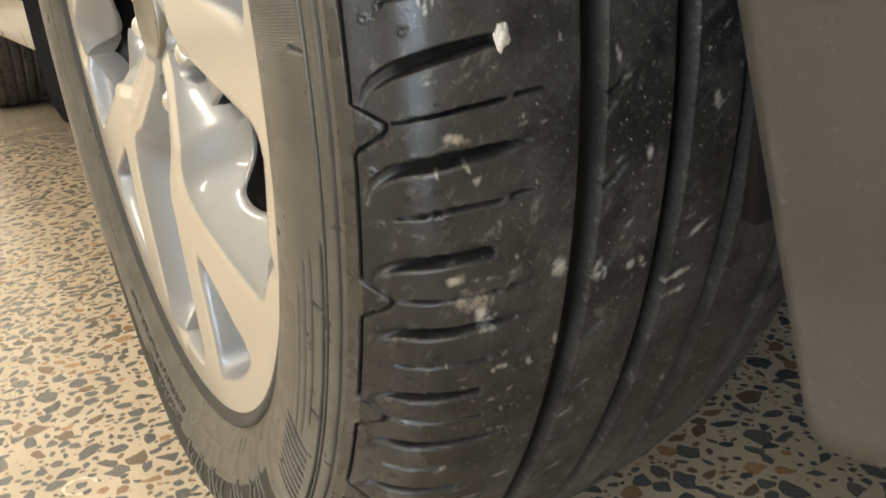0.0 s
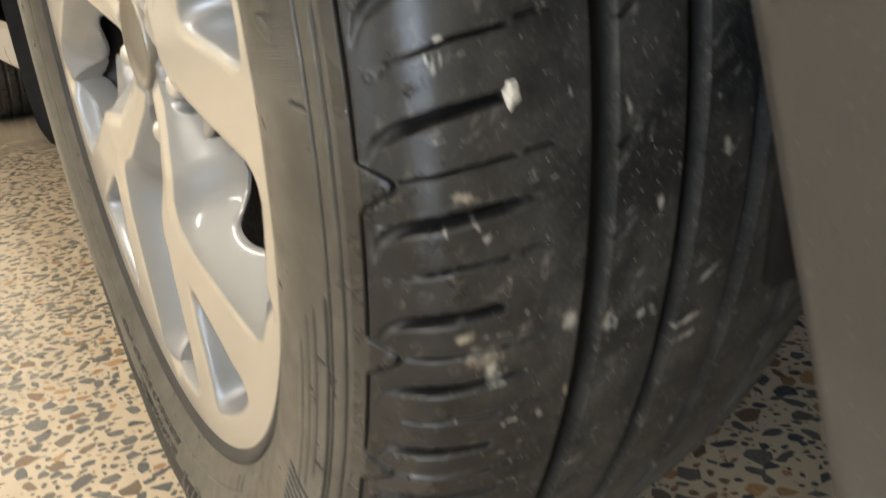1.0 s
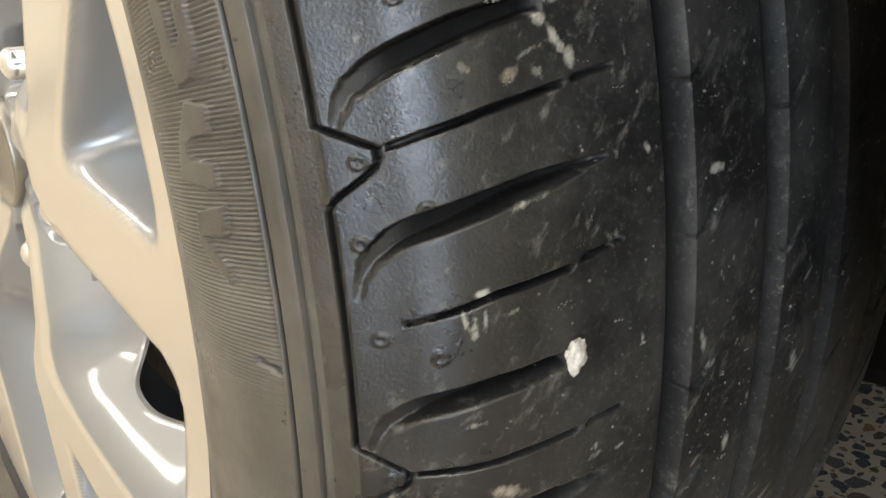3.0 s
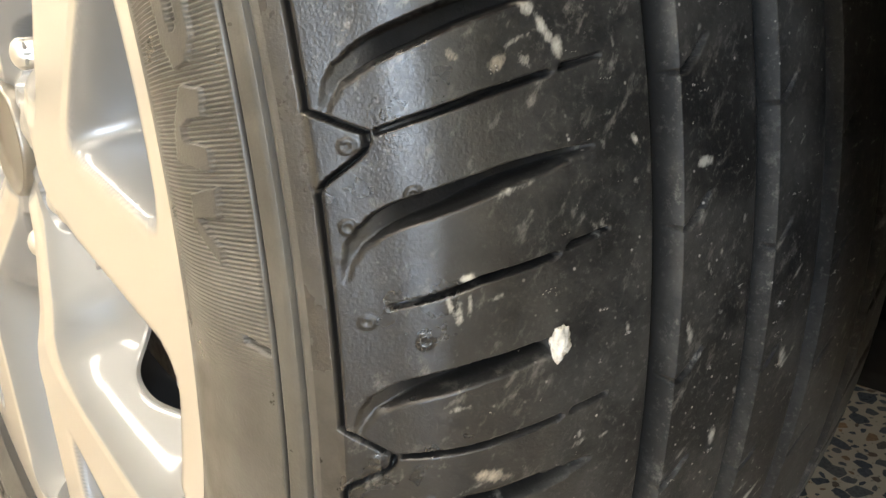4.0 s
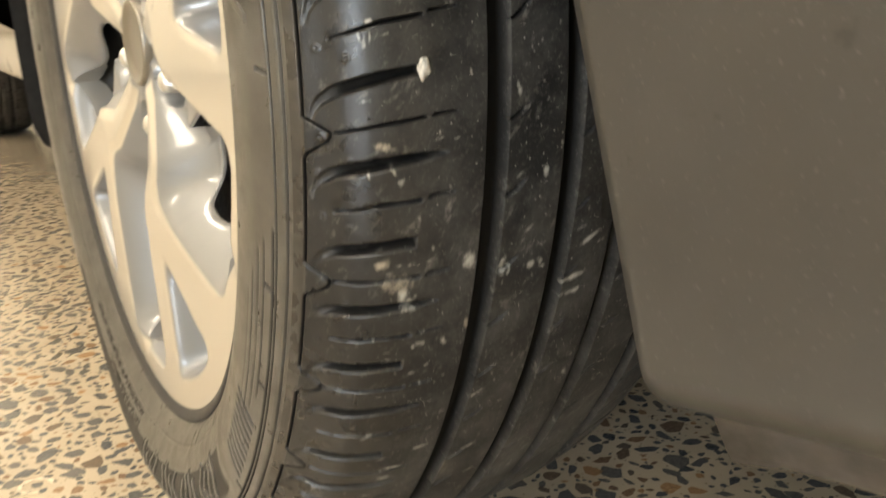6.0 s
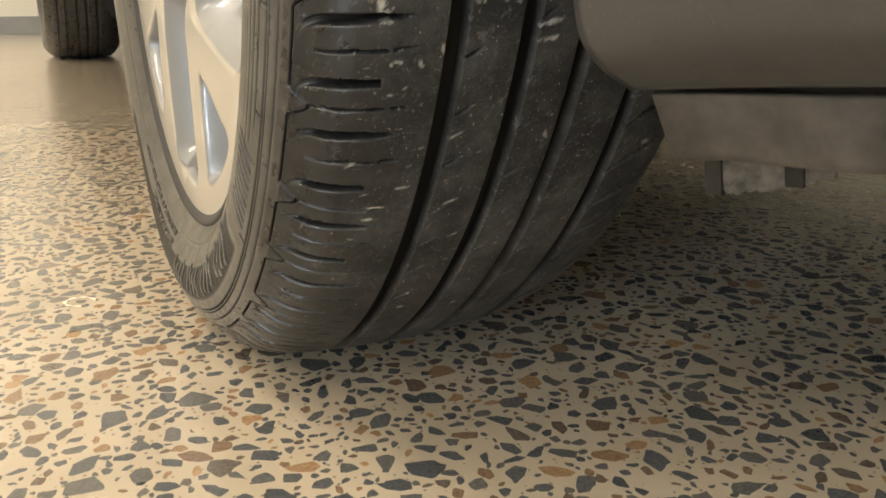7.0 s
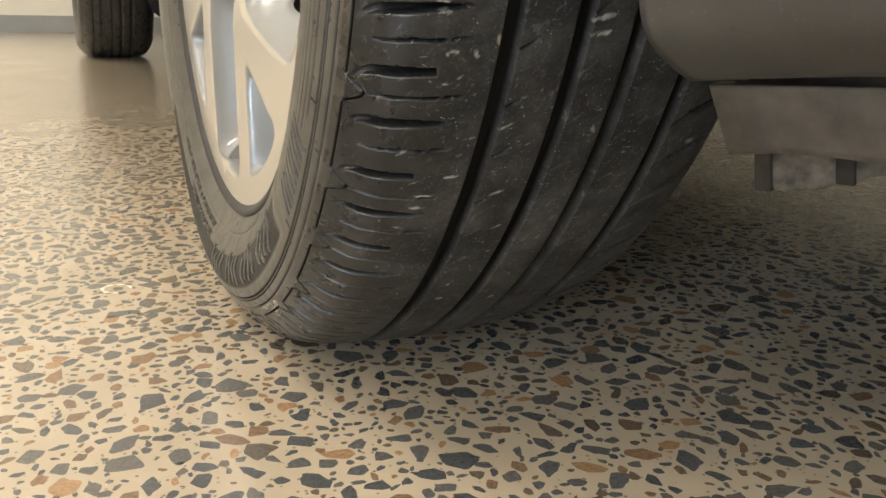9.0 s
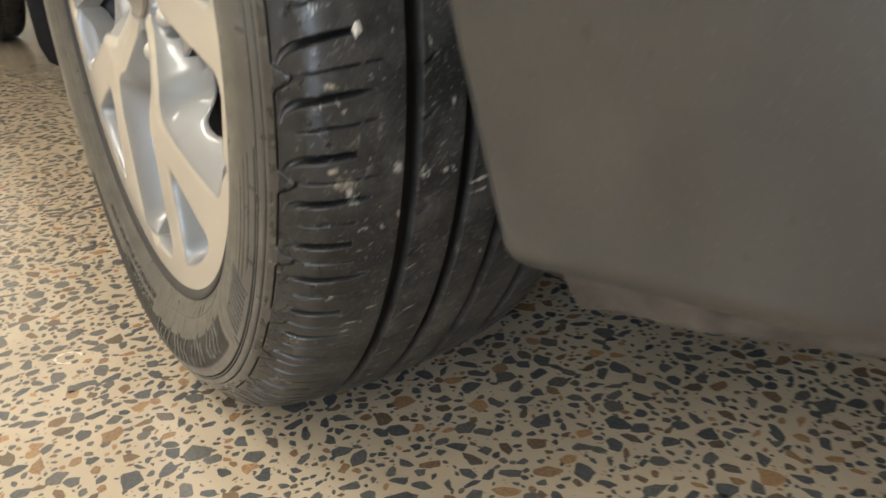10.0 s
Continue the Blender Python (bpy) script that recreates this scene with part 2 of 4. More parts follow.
gcol = ramp(tn, tl, sel.outputs[1], (0.0, (0.10, 0.11, 0.11)), (0.5, (0.30, 0.22, 0.13)), (1.0, (0.17, 0.17, 0.15)))
cem2 = mixc(tn, tl, gm.outputs[0], cem, gcol)
# beyond the laid chips a coarser pattern goes on
big = tn.new("ShaderNodeTexVoronoi")
big.inputs["Scale"].default_value = 62
tl.new(tco, big.inputs["Vector"])
bsel = tn.new("ShaderNodeSeparateColor")
tl.new(big.outputs["Color"], bsel.inputs[0])
bmask = ramp(tn, tl, big.outputs["Distance"], (0.42, 1.0), (0.52, 0.0))
bon = ramp(tn, tl, bsel.outputs[0], (0.30, 0.0), (0.34, 1.0))
bm_ = tn.new("ShaderNodeMath")
bm_.operation = 'MULTIPLY'
tl.new(bmask, bm_.inputs[0])
tl.new(bon, bm_.inputs[1])
CHIP_STOPS = ((0.0, (0.090, 0.096, 0.100)), (0.25, (0.118, 0.125, 0.128)), (0.5, (0.135, 0.138, 0.130)), (0.70, (0.162, 0.156, 0.143)),
              (0.78, (0.149, 0.120, 0.090)), (0.86, (0.239, 0.158, 0.101)), (0.93, (0.463, 0.284, 0.149)), (1.0, (0.194, 0.131, 0.095)))
bcol = ramp(tn, tl, bsel.outputs[1], *CHIP_STOPS)
far_mask = tn.new("ShaderNodeMapRange")
far_mask.inputs["From Min"].default_value, far_mask.inputs["From Max"].default_value, far_mask.inputs["To Max"].default_value = 1.3, 2.0, 0.8
gl = tn.new("ShaderNodeVectorMath")
gl.operation = 'DISTANCE'
gl.inputs[1].default_value = (-0.2, 0.55, 0.0)
tl.new(tco, gl.inputs[0])
tl.new(gl.outputs["Value"], far_mask.inputs[0])
bm2 = tn.new("ShaderNodeMath")
bm2.operation = 'MULTIPLY'
tl.new(bm_.outputs[0], bm2.inputs[0])
tl.new(far_mask.outputs[0], bm2.inputs[1])
tl.new(mixc(tn, tl, bm2.outputs[0], cem2, bcol), tb.inputs["Base Color"])
tl.new(ramp(tn, tl, tex_noise(tn, tl, 7, 6, tco), (0.3, 0.14), (0.7, 0.24)), tb.inputs["Roughness"])
tb.inputs["Coat Weight"].default_value = 1.0
tb.inputs["Coat IOR"].default_value = 1.75
tb.inputs["Coat Roughness"].default_value = 0.26
bump(tn, tl, tb, tex_noise(tn, tl, 350, 3, tco), 0.12, 0.0002)


def chip_material(name, per_object):
    m, n, l, b = mat(name)
    if per_object:
        rnd = n.new("ShaderNodeObjectInfo").outputs["Random"]
    else:
        rnd = n.new("ShaderNodeNewGeometry").outputs["Random Per Island"]
    col = ramp(n, l, rnd, *CHIP_STOPS)
    co = coords(n, l) if not per_object else n.new("ShaderNodeNewGeometry").outputs["Position"]
    spk = ramp(n, l, tex_noise(n, l, 380, 6, co, 0.7), (0.35, 0.75), (0.68, 1.35))
    mul = n.new("ShaderNodeMix")
    mul.data_type, mul.blend_type = 'RGBA', 'MULTIPLY'
    mul.inputs[0].default_value = 1.0
    l.new(col, mul.inputs[6])
    l.new(spk, mul.inputs[7])
    l.new(mul.outputs[2], b.inputs["Base Color"])
    b.inputs["Roughness"].default_value = 0.18
    b.inputs["Coat Weight"].default_value = 1.0
    b.inputs["Coat IOR"].default_value = 1.75
    b.inputs["Coat Roughness"].default_value = 0.26
    return m


CHIP = chip_material("floor_chip_stone", False)
CHIP_ONE = chip_material("floor_chip_stone_single", True)

LAMP, ln, ll, lb = mat("lit_diffuser")
lb.inputs["Base Color"].default_value = (0.9, 0.9, 0.88, 1)
lb.inputs["Emission Color"].default_value = (1.0, 0.90, 0.76, 1)
lb.inputs["Emission Strength"].default_value = 22.0
GLASS, gn, ggl, gb = mat("window_glass")
gb.inputs["Base Color"].default_value = (1, 1, 1, 1)
gb.inputs["Roughness"].default_value = 0.02
gb.inputs["Transmission Weight"].default_value = 1.0


# ---- building helpers ----
def link_mesh(name, verts, faces, material, parent=None, smooth=True, label=""):
    me = bpy.data.meshes.new(name)
    me.from_pydata(verts, [], faces)
    me.update()
    for mt in (material if isinstance(material, (list, tuple)) else [material]):
        me.materials.append(mt)
    if smooth:
        me.polygons.foreach_set("use_smooth", [True] * len(me.polygons))
    ob = new(name, me)
    if parent is not None:
        ob.parent = parent
    if label:
        ob["label"] = label
    return ob


def part(name, bm, material, parent=None, label="", smooth=False):
    me = bpy.data.meshes.new(name)
    bmesh.ops.recalc_face_normals(bm, faces=bm.faces)
    bm.to_mesh(me)
    bm.free()
    me.materials.append(material)
    if smooth:
        me.polygons.foreach_set("use_smooth", [True] * len(me.polygons))
    ob = new(name, me)
    if parent is not None:
        ob.parent = parent
    if label:
        ob["label"] = label
    return ob


def box_bm(x0, x1, y0, y1, z0, z1, bevel=0.0):
    bm = bmesh.new()
    bmesh.ops.create_cube(bm, size=1, matrix=Matrix.Translation(((x0 + x1) / 2, (y0 + y1) / 2, (z0 + z1) / 2)) @ Matrix.Diagonal((x1 - x0, y1 - y0, z1 - z0, 1)))
    if bevel:
        bmesh.ops.bevel(bm, geom=bm.edges[:], offset=bevel, segments=2, affect='EDGES', profile=0.6)
    return bm


def grid_mesh(name, P, material, parent=None, wrap=False, label=""):
    """A mesh from an array of points, rows x columns x 3; wrap joins the last column to the first."""
    nr, nc = P.shape[:2]
    idx = np.arange(nr * nc).reshape(nr, nc)
    nxt = np.roll(idx, -1, 1) if wrap else idx[:, 1:]
    cur = idx if wrap else idx[:, :-1]
    quads = np.stack([cur[:-1], nxt[:-1], nxt[1:], cur[1:]], -1).reshape(-1, 4)
    me = bpy.data.meshes.new(name)
    me.vertices.add(nr * nc)
    me.vertices.foreach_set("co", P.reshape(-1).astype(np.float32))
    me.loops.add(quads.size)
    me.loops.foreach_set("vertex_index", quads.reshape(-1).astype(np.int32))
    me.polygons.add(len(quads))
    me.polygons.foreach_set("loop_start", np.arange(0, quads.size, 4, dtype=np.int32))
    me.polygons.foreach_set("use_smooth", np.ones(len(quads), dtype=bool))
    me.update(calc_edges=True)
    me.materials.append(material)
    ob = new(name, me)
    if parent is not None:
        ob.parent = parent
    if label:
        ob["label"] = label
    return ob


def sstep(a, b, x):
    t = np.clip((x - a) / (b - a), 0, 1)
    return t * t * (3 - 2 * t)


# ---- the room ----
ROOM_I0, ROOM_I1, ROOM_B0, ROOM_B1, ROOM_H = -3.6, 5.2, -3.8, 4.52, 2.7


def room_piece(name, x0, x1, y0, y1, z0, z1, material, label, category):
    ob = part(name, box_bm(x0, x1, y0, y1, z0, z1), material)
    ob.matrix_world = CAR
    return tagged(ob, label, category, kind="structure")


room_piece("floor", ROOM_I0 - .2, ROOM_I1 + .2, ROOM_B0 - .2, ROOM_B1 + .2, -0.12, 0.0, TERRAZZO, "polished cream concrete floor with exposed grey and brown stone chips", "floor")
room_piece("ceiling", ROOM_I0 - .2, ROOM_I1 + .2, ROOM_B0 - .2, ROOM_B1 + .2, ROOM_H, ROOM_H + .15, CEIL, "plain white painted ceiling", "ceiling")
room_piece("wall_rear", ROOM_I0 - .2, ROOM_I1 + .2, ROOM_B1, ROOM_B1 + .2, 0, ROOM_H, WALL, "cream painted wall above a grey skirting", "wall")
room_piece("baseboard", ROOM_I0, ROOM_I1, ROOM_B1 - .015, ROOM_B1 - .001, 0.001, 0.085, SKIRT, "grey painted skirting along the cream wall", "baseboard")
room_piece("wall_front", ROOM_I0 - .2, ROOM_I1 + .2, ROOM_B0 - .2, ROOM_B0, 0, ROOM_H, WALL, "plain cream painted wall", "wall")
room_piece("wall_inner", ROOM_I1, ROOM_I1 + .2, ROOM_B0, ROOM_B1, 0, ROOM_H, WALL, "plain cream painted wall", "wall")
# the outer wall has one glazed opening
WB0, WB1, WZ0, WZ1 = -2.75, -2.1, 0.05, 2.1
room_piece("wall_outer", ROOM_I0 - .2, ROOM_I0, WB1, ROOM_B1, 0, ROOM_H, WALL, "plain cream painted wall", "wall")
room_piece("wall_outer_end", ROOM_I0 - .2, ROOM_I0, ROOM_B0, WB0, 0, ROOM_H, WALL, "plain cream painted wall", "wall")
room_piece("wall_outer_below", ROOM_I0 - .2, ROOM_I0, WB0, WB1, 0, WZ0, WALL, "plain cream painted wall under the window", "wall")
room_piece("wall_outer_above", ROOM_I0 - .2, ROOM_I0, WB0, WB1, WZ1, ROOM_H, WALL, "plain cream painted wall over the window", "wall")
win = room_piece("window_1", ROOM_I0 - .11, ROOM_I0 - .10, WB0, WB1, WZ0, WZ1, GLASS, "tall plain glazed window", "window")
win.visible_shadow = False
sky_lamp = bpy.data.lights.new("window_daylight", 'AREA')
sky_lamp.shape, sky_lamp.size, sky_lamp.size_y, sky_lamp.energy, sky_lamp.color = 'RECTANGLE', WB1 - WB0, WZ1 - WZ0, 85, (0.68, 0.82, 1.0)
sl = new("window_daylight", sky_lamp)
sl.matrix_world = CAR @ look((ROOM_I0 - .05, (WB0 + WB1) / 2, (WZ0 + WZ1) / 2), (ROOM_I0 + 1, (WB0 + WB1) / 2, (WZ0 + WZ1) / 2))

# ceiling light panels beside the car; two unseen before it, added to brighten floor
for li, lbk in ((-1.1, 0.5), (-1.1, 3.2), (-2.5, 0.5), (-2.5, 3.2), (-2.5, -1.9), (0.7, -2.6)):
    frame_ob = part("ceiling_light", box_bm(-.15, .15, -.62, .62, -.045, 0, 0.004), CEIL)
    part("diffuser", box_bm(-.135, .135, -.60, .60, -.052, -.0455), LAMP, frame_ob, "lit warm white diffuser")
    frame_ob.matrix_world = CAR @ pose(li, lbk, ROOM_H - .001)
    tagged(frame_ob, "unseen white ceiling light with a lit warm diffuser", "ceiling light", "ceiling lights")

# ---- the car ----
car = tagged(new("car"), "pale car with silver alloy wheels parked on the polished floor", "car")
car.matrix_world = CAR
FRONT_C = Vector((0.0929, 0.4934, 0.3225))
STEER = -0.43

# notches of the shoulder line, degrees round the wheel from straight ahead, upwards
NOTCH = [6.26, -4.3, -13.8, -22.4, -31.5, -39.6]
while NOTCH[0] < 130:
    NOTCH.insert(0, NOTCH[0] + (9.2, 8.4, 10.1, 7.6)[len(NOTCH) % 4])
while NOTCH[-1] > -225:
    NOTCH.append(NOTCH[-1] - (8.4, 9.6, 7.6, 10.1)[len(NOTCH) % 4])

PROFILE = [(2, 234), (-2.5, 239), (-5.5, 242.5), (-8, 246.5), (-11.5, 254), (-14.6, 264), (-15.8, 274), (-15.3, 282), (-13.8, 288.5), (-11.9, 295.5),
           (-9.95, 300.7), (-8, 303.3), (-6.0, 306), (0, 312.5), (3, 316.5), (8, 321.3), (14, 324.9), (25, 328.5), (36, 330.3), (48, 331.5), (66, 332.6),
           (98, 334), (130, 332.5), (152, 330.8), (174, 327), (190, 321), (201, 312), (209, 301), (214, 290), (218, 277), (217, 262), (210, 250),
           (200, 243), (188, 238)]


def tyre_rows(step_scale=1.0):
    """Dense, smoothed points of the section: lat, r and length along it from lat 0, all in mm."""
    p = np.array(PROFILE, float)
    s = np.r_[0, np.cumsum(np.hypot(*np.diff(p, axis=0).T))]
    d = np.arange(0, s[-1], 0.25)
    lat, r = np.interp(d, s, p[:, 0]), np.interp(d, s, p[:, 1])
    k = np.exp(-0.5 * (np.arange(-24, 25) / 9.0) ** 2)
    k /= k.sum()
    pad = lambda a: np.r_[np.full(24, a[0]), a, np.full(24, a[-1])]
    lat2, r2 = np.convolve(pad(lat), k, 'valid'), np.convolve(pad(r), k, 'valid')
    s0 = s[13]
    step = np.where(d < 14, 1.2, np.where(d < s0 - 26, 0.55, np.where(d < s0 + 66, 0.42, np.where(d < s0 + 112, 0.6, np.where(d < s0 + 165, 0.9, 4.0))))) * step_scale
    take, at = [], 0.0
    while at < d[-1]:
        j = int(at / 0.25)
        take.append(j)
        at += step[j]
    take.append(len(d) - 1)
    return lat2[take], r2[take], d[take] - s0


def band(x, lo, hi, soft):
    return sstep(lo - soft, lo, x) * (1 - sstep(hi, hi + soft, x))


def tread_shear(lat, v):
    """Degrees by which the columns of the mesh slant with the tread's cross grooves."""
    return np.where(v < -6, 0, 1.08 * np.clip(lat / 36, 0, 1.1) * (1 - sstep(41, 49, lat)))


# raised plain shapes of the lettering on the side: corners in degrees round the wheel and mm from its centre
SIDE_SHAPES = (
    ((4.6, 279), (4.9, 287.3), (3.8, 286.5), (3.75, 280.5), (2.65, 286), (2.0, 285.5), (3.4, 278)),
    ((8.5, 282), (8.25, 287.5), (7.3, 287), (7.3, 283), (7.0, 280.3), (6.5, 281), (6.3, 287), (5.4, 286.7), (5.6, 281), (5.8, 276), (7.1, 277.5)),
    ((12.6, 278), (10, 279), (9.0, 281.5), (9.2, 285.5), (10, 288), (12.5, 288), (12.5, 285), (10.4, 284.5), (10.2, 283), (12.6, 282)),
    ((15.9, 278), (13.3, 278), (13.3, 282), (15.0, 283), (13.2, 285), (13.2, 288.5), (15.8, 288.5)),
    ((18.9, 278), (16.6, 278), (16.6, 288.5), (17.5, 288.5), (17.5, 282), (18.9, 282)))


def inside(a, r, corners):
    """Which points lie within a closed outline."""
    hit = np.zeros(a.shape, dtype=bool)
    pick = np.where((a > min(c[0] for c in corners)) & (a < max(c[0] for c in corners)))
    x, y = a[pick], r[pick]
    res = np.zeros(len(x), dtype=bool)
    for (x0, y0), (x1, y1) in zip(corners, corners[1:] + corners[:1]):
        cross = (y0 > y) != (y1 > y)
        res ^= cross & (x < (x1 - x0) * (y - y0) / ((y1 - y0) or 1e-9) + x0)
    hit[pick] = res
    return hit


def tyre_relief(lat, rr, v, th):
    """How deep (mm, inwards) each point of the tread and side lies under the smooth skin."""
    L, V, RR = lat[:, None], v[:, None], rr[:, None]
    sh = tread_shear(lat, v)
    T = th[None, :] + sh[:, None]
    D = np.zeros((len(lat), len(th)))
    for a, b, dep in ((48.4, 55.8, 8.0), (80.8, 87.2, 8.0), (109.0, 115.8, 8.0), (143.8, 150.6, 7.0)):
        round_ = 1 - 0.10 * np.clip(np.abs(L - (a + b) / 2) / ((b - a) / 2), 0, 1) ** 2
        D = np.maximum(D, dep * round_ * band(L, a, b, 0.7) + 0 * T)
    # only the outer half, where lat grows with length
    j0 = int(np.argmin(lat))
    lat_sorted, v_sorted = lat[j0:int(np.argmax(lat))], v[j0:int(np.argmax(lat))]
    vl = lambda x: np.interp(x, lat_sorted, v_sorted)
    v1, v2, v3 = vl(-6.0), vl(-9.95), vl(-11.9)
    D = np.maximum(D, 3.6 * band(V, v2 - 0.3, v2 + 0.3, 0.35) + 0 * T)
    D = np.maximum(D, 1.6 * band(V, v3 - 0.15, v3 + 0.15, 0.4) + 0 * T)
    step_down = 0.8 * (1 - sstep(v1 - 0.8, v1 + 0.8, V)) * sstep(v2 - 2, v2 - 0.5, V)
    D = D + 0.35 * step_down
    # the shoulder line with its notches
    c1 = np.full(len(th), v1)
    for n in NOTCH:
        up = np.clip(1 - (th - n) / 0.85, 0, 1) * (th >= n)
        dn = (1 - sstep(0.25, 1.75, n - th)) * (th < n)
        c1 = np.maximum(c1, v1 + (0.3 - v1) * np.maximum(up, dn))
    slope = np.gradient(c1, th * math.pi / 180 * 308)
    dist = np.abs(V - c1[None, :]) / np.sqrt(1 + slope[None, :] ** 2)
    D = np.maximum(D, 3.0 * (1 - sstep(0.16, 0.52, dist)))
    hook = np.array([-4.4, -3.8, -3.2, -2.6, -2.0, -1.2, 0, 1.5, 3, 5, 8, 12, 18, 24, 29, 34])
    wide = np.interp(hook, (-4.4, -2.6, 0, 4, 12, 24, 34), (.6, 1.1, 1.5, 1.6, 1.5, 1.2, .3))
    first = np.interp(hook, (-4.4, -3.2, -2, 0, 2, 4, 8, 12, 18, 24, 31, 34), (.41, .335, .295, .255, .228, .215, .193, .173, .148, .135, .12, .115))
    second = np.interp(hook, (-4.4, -3.2, -2, 0, 2, 4, 8, 12, 18, 24, 31), (.93, .865, .825, .79, .762, .747, .722, .702, .683, .668, .64))
    curves = (
        ((1, 4.7, 14.4, 26, 26.8, 28.2, 29, 37), (.0, -.02, -.062, -.095, -.097, -.102, -.106, -.125), (.42, .45, .5, .5, .1, .1, .5, .3), (2.0, 3, 5, 5, 0, 0, 4, 2)),
        ((.9, 5.5, 12.4, 25, 26, 27.4, 28.2, 37), (.502, .476, .434, .403, .4, .388, .383, .36), (.4, .45, .5, .5, .1, .1, .5, .3), (2.0, 3, 5, 5, 0, 0, 4, 2)),
        (hook, first, wide, np.interp(hook, (-4.4, -2.6, 0, 4, 12, 24, 30, 34), (.1, .8, 2.2, 5.0, 7.0, 6.5, 3.5, .8))),
        (hook[:-2], second[:-2], wide[:-2], np.interp(hook[:-2], (-4.4, -2.6, 0, 4, 12, 22, 27), (.1, .8, 2.2, 5.0, 7.0, 6.8, 5.5))),
        ((56.6, 58, 61, 65), (-.045, -.05, -.085, -.15), (.4, .7, .7, .3), (1.4, 2.6, 2.4, .6)),
        ((56.6, 58, 61, 65), (.435, .43, .395, .33), (.4, .7, .7, .3), (1.4, 2.6, 2.4, .6)),
        ((88.4, 91, 94.5), (.11, .08, .02), (.3, .35, .2), (1.2, 2, .5)),
        ((88.4, 91, 94.5), (.61, .58, .52), (.3, .35, .2), (1.2, 2, .5)),
        ((117.5, 121, 127), (.3, .25, .18), (.3, .4, .2), (2.4, 2, .5)),
        ((117.5, 121, 127), (.8, .75, .68), (.3, .4, .2), (2.4, 2, .5)),
        ((152.5, 162, 176, 186), (.2, .1, .0, -.05), (.9, 1.2, 1.4, 1.0), (1.5, 2.6, 2.6, 1)),
        ((152.5, 162, 176, 186), (.7, .6, .5, .45), (.9, 1.2, 1.4, 1.0), (1.5, 2.6, 2.6, 1)),
    )
    outer_half = (v > v1 - 4)
    for n, n2 in zip(NOTCH[:-1], NOTCH[1:]):
        pitch = n - n2
        cols = np.where((th < n + 3.2) & (th > n2 - 3.2))[0]
        if not len(cols):
            continue
        for la, fa, wa, da in curves:
            rows = np.where((lat > la[0] - 2) & (lat < la[-1] + 2) & outer_half)[0]
            lr = lat[rows]
            tc = n - pitch * np.interp(lr, la, fa)
            sl = np.gradient(tc * math.pi / 180 * rr[rows], v[rows])
            off = (th[cols][None, :] + sh[rows][:, None] - tc[:, None]) * (math.pi / 180) * rr[rows][:, None] / np.sqrt(1 + sl[:, None] ** 2)
            w = np.interp(lr, la, wa)[:, None]
            # the lower wall of a wide groove slopes, the upper one is steep
            dd = np.where((off < -w) & (w > 0.75), w + (-off - w) * 0.28 / (0.28 + 0.75 * w), np.abs(off))
            dep = np.interp(lr, la, da, left=0, right=0)[:, None]
            sub = dep * (1 - sstep(np.maximum(w - 0.15, 0.05), w + 0.28, dd))
            D[np.ix_(rows, cols)] = np.maximum(D[np.ix_(rows, cols)], sub)
        for la, f in ((-3.0, .26), (4.4, .19), (-2.0, .03), (4.6, .94), (-3.0, .72), (-2.0, .55), (4.4, .62)):
            rows = np.where(np.abs(v - vl(la)) < 3)[0]
            dd = np.hypot(v[rows][:, None] - vl(la), (th[cols][None, :] - (n - pitch * f)) * math.pi / 180 * 312)
            D[np.ix_(rows, cols)] -= 0.28 * (1 - sstep(0.25, 0.6, np.abs(dd - 0.95)))
    RS = RR + 8.3
    # side: fine ribs, raised bars for lettering, thin lines
    side = (V < v3 - 1.5)
    rib_zone = band(RR, 266, 294.2, 0.6) * side * (sstep(-3.5, 1.5, T) * (1 - sstep(28, 30, T)) + sstep(104, 100, T) * 0)
    wave = 0.5 + 0.5 * np.cos(T * 2 * math.pi / 0.17)
    letters = np.zeros_like(D)
    for shape in SIDE_SHAPES:
        letters = np.maximum(letters, (inside(T, RR + 0 * T, shape) & side))
    D -= 0.45 * wave * rib_zone * (1 - letters)
    D -= 0.95 * letters
    # two rows of raised strokes low on the side
    for k in range(20):
        a = -50 - k * 2.1
        if k % 5 == 4:
            continue
        lean = (RS - 285) * 0.06
        body_ = band(RS, 271 + 3 * (k % 3), 292 - 2 * (k % 2), 1.0) * side
        bent = T + lean + 0.45 * np.sin(RS * 0.35 + k)
        D += (1.7 * band(bent, a - 0.3, a, 0.14) + 1.4 * band(bent, a + 0.95, a + 1.1, 0.14) - 0.7 * band(bent, a, a + 0.95, 0.14)) * body_
    for k in range(9):
        D += 1.2 * band(T + (RS - 290) * 0.13, -30.5 - k * 1.15, -30.22 - k * 1.15, 0.12) * band(RS, 283, 297, 1.0) * side
    for k, (r0, t0, t1) in enumerate(((286, -33, -18), (289.5, -31, -16), (293, -29, -14), (296.5, -27, -13))):
        D += 0.9 * band(RS, r0, r0 + 0.25, 0.3) * band(T, t0, t1, 1.0) * side
    # the smooth band by the rim ends in a low step above the strokes
    D += 0.8 * sstep(264.0, 265.2, RR) * (1 - sstep(285, 290, RR)) * side * band(T, -135, -46, 3)
    D += 1.3 * band(RS, 301.5, 302.3, 0.5) * side * band(T, -115, -12, 1)
    # very small lettering by the rim
    cell = np.floor(T / 0.34)
    hsh = np.modf(np.abs(np.sin(cell * 12.9898 + np.floor(RS / 1.2) * 4.1) * 43758.5453))[0]
    D -= 0.35 * (hsh > 0.45) * band(RS, 253.5, 256.8, 0.3) * side * band(T, 1, 27, 0.5)
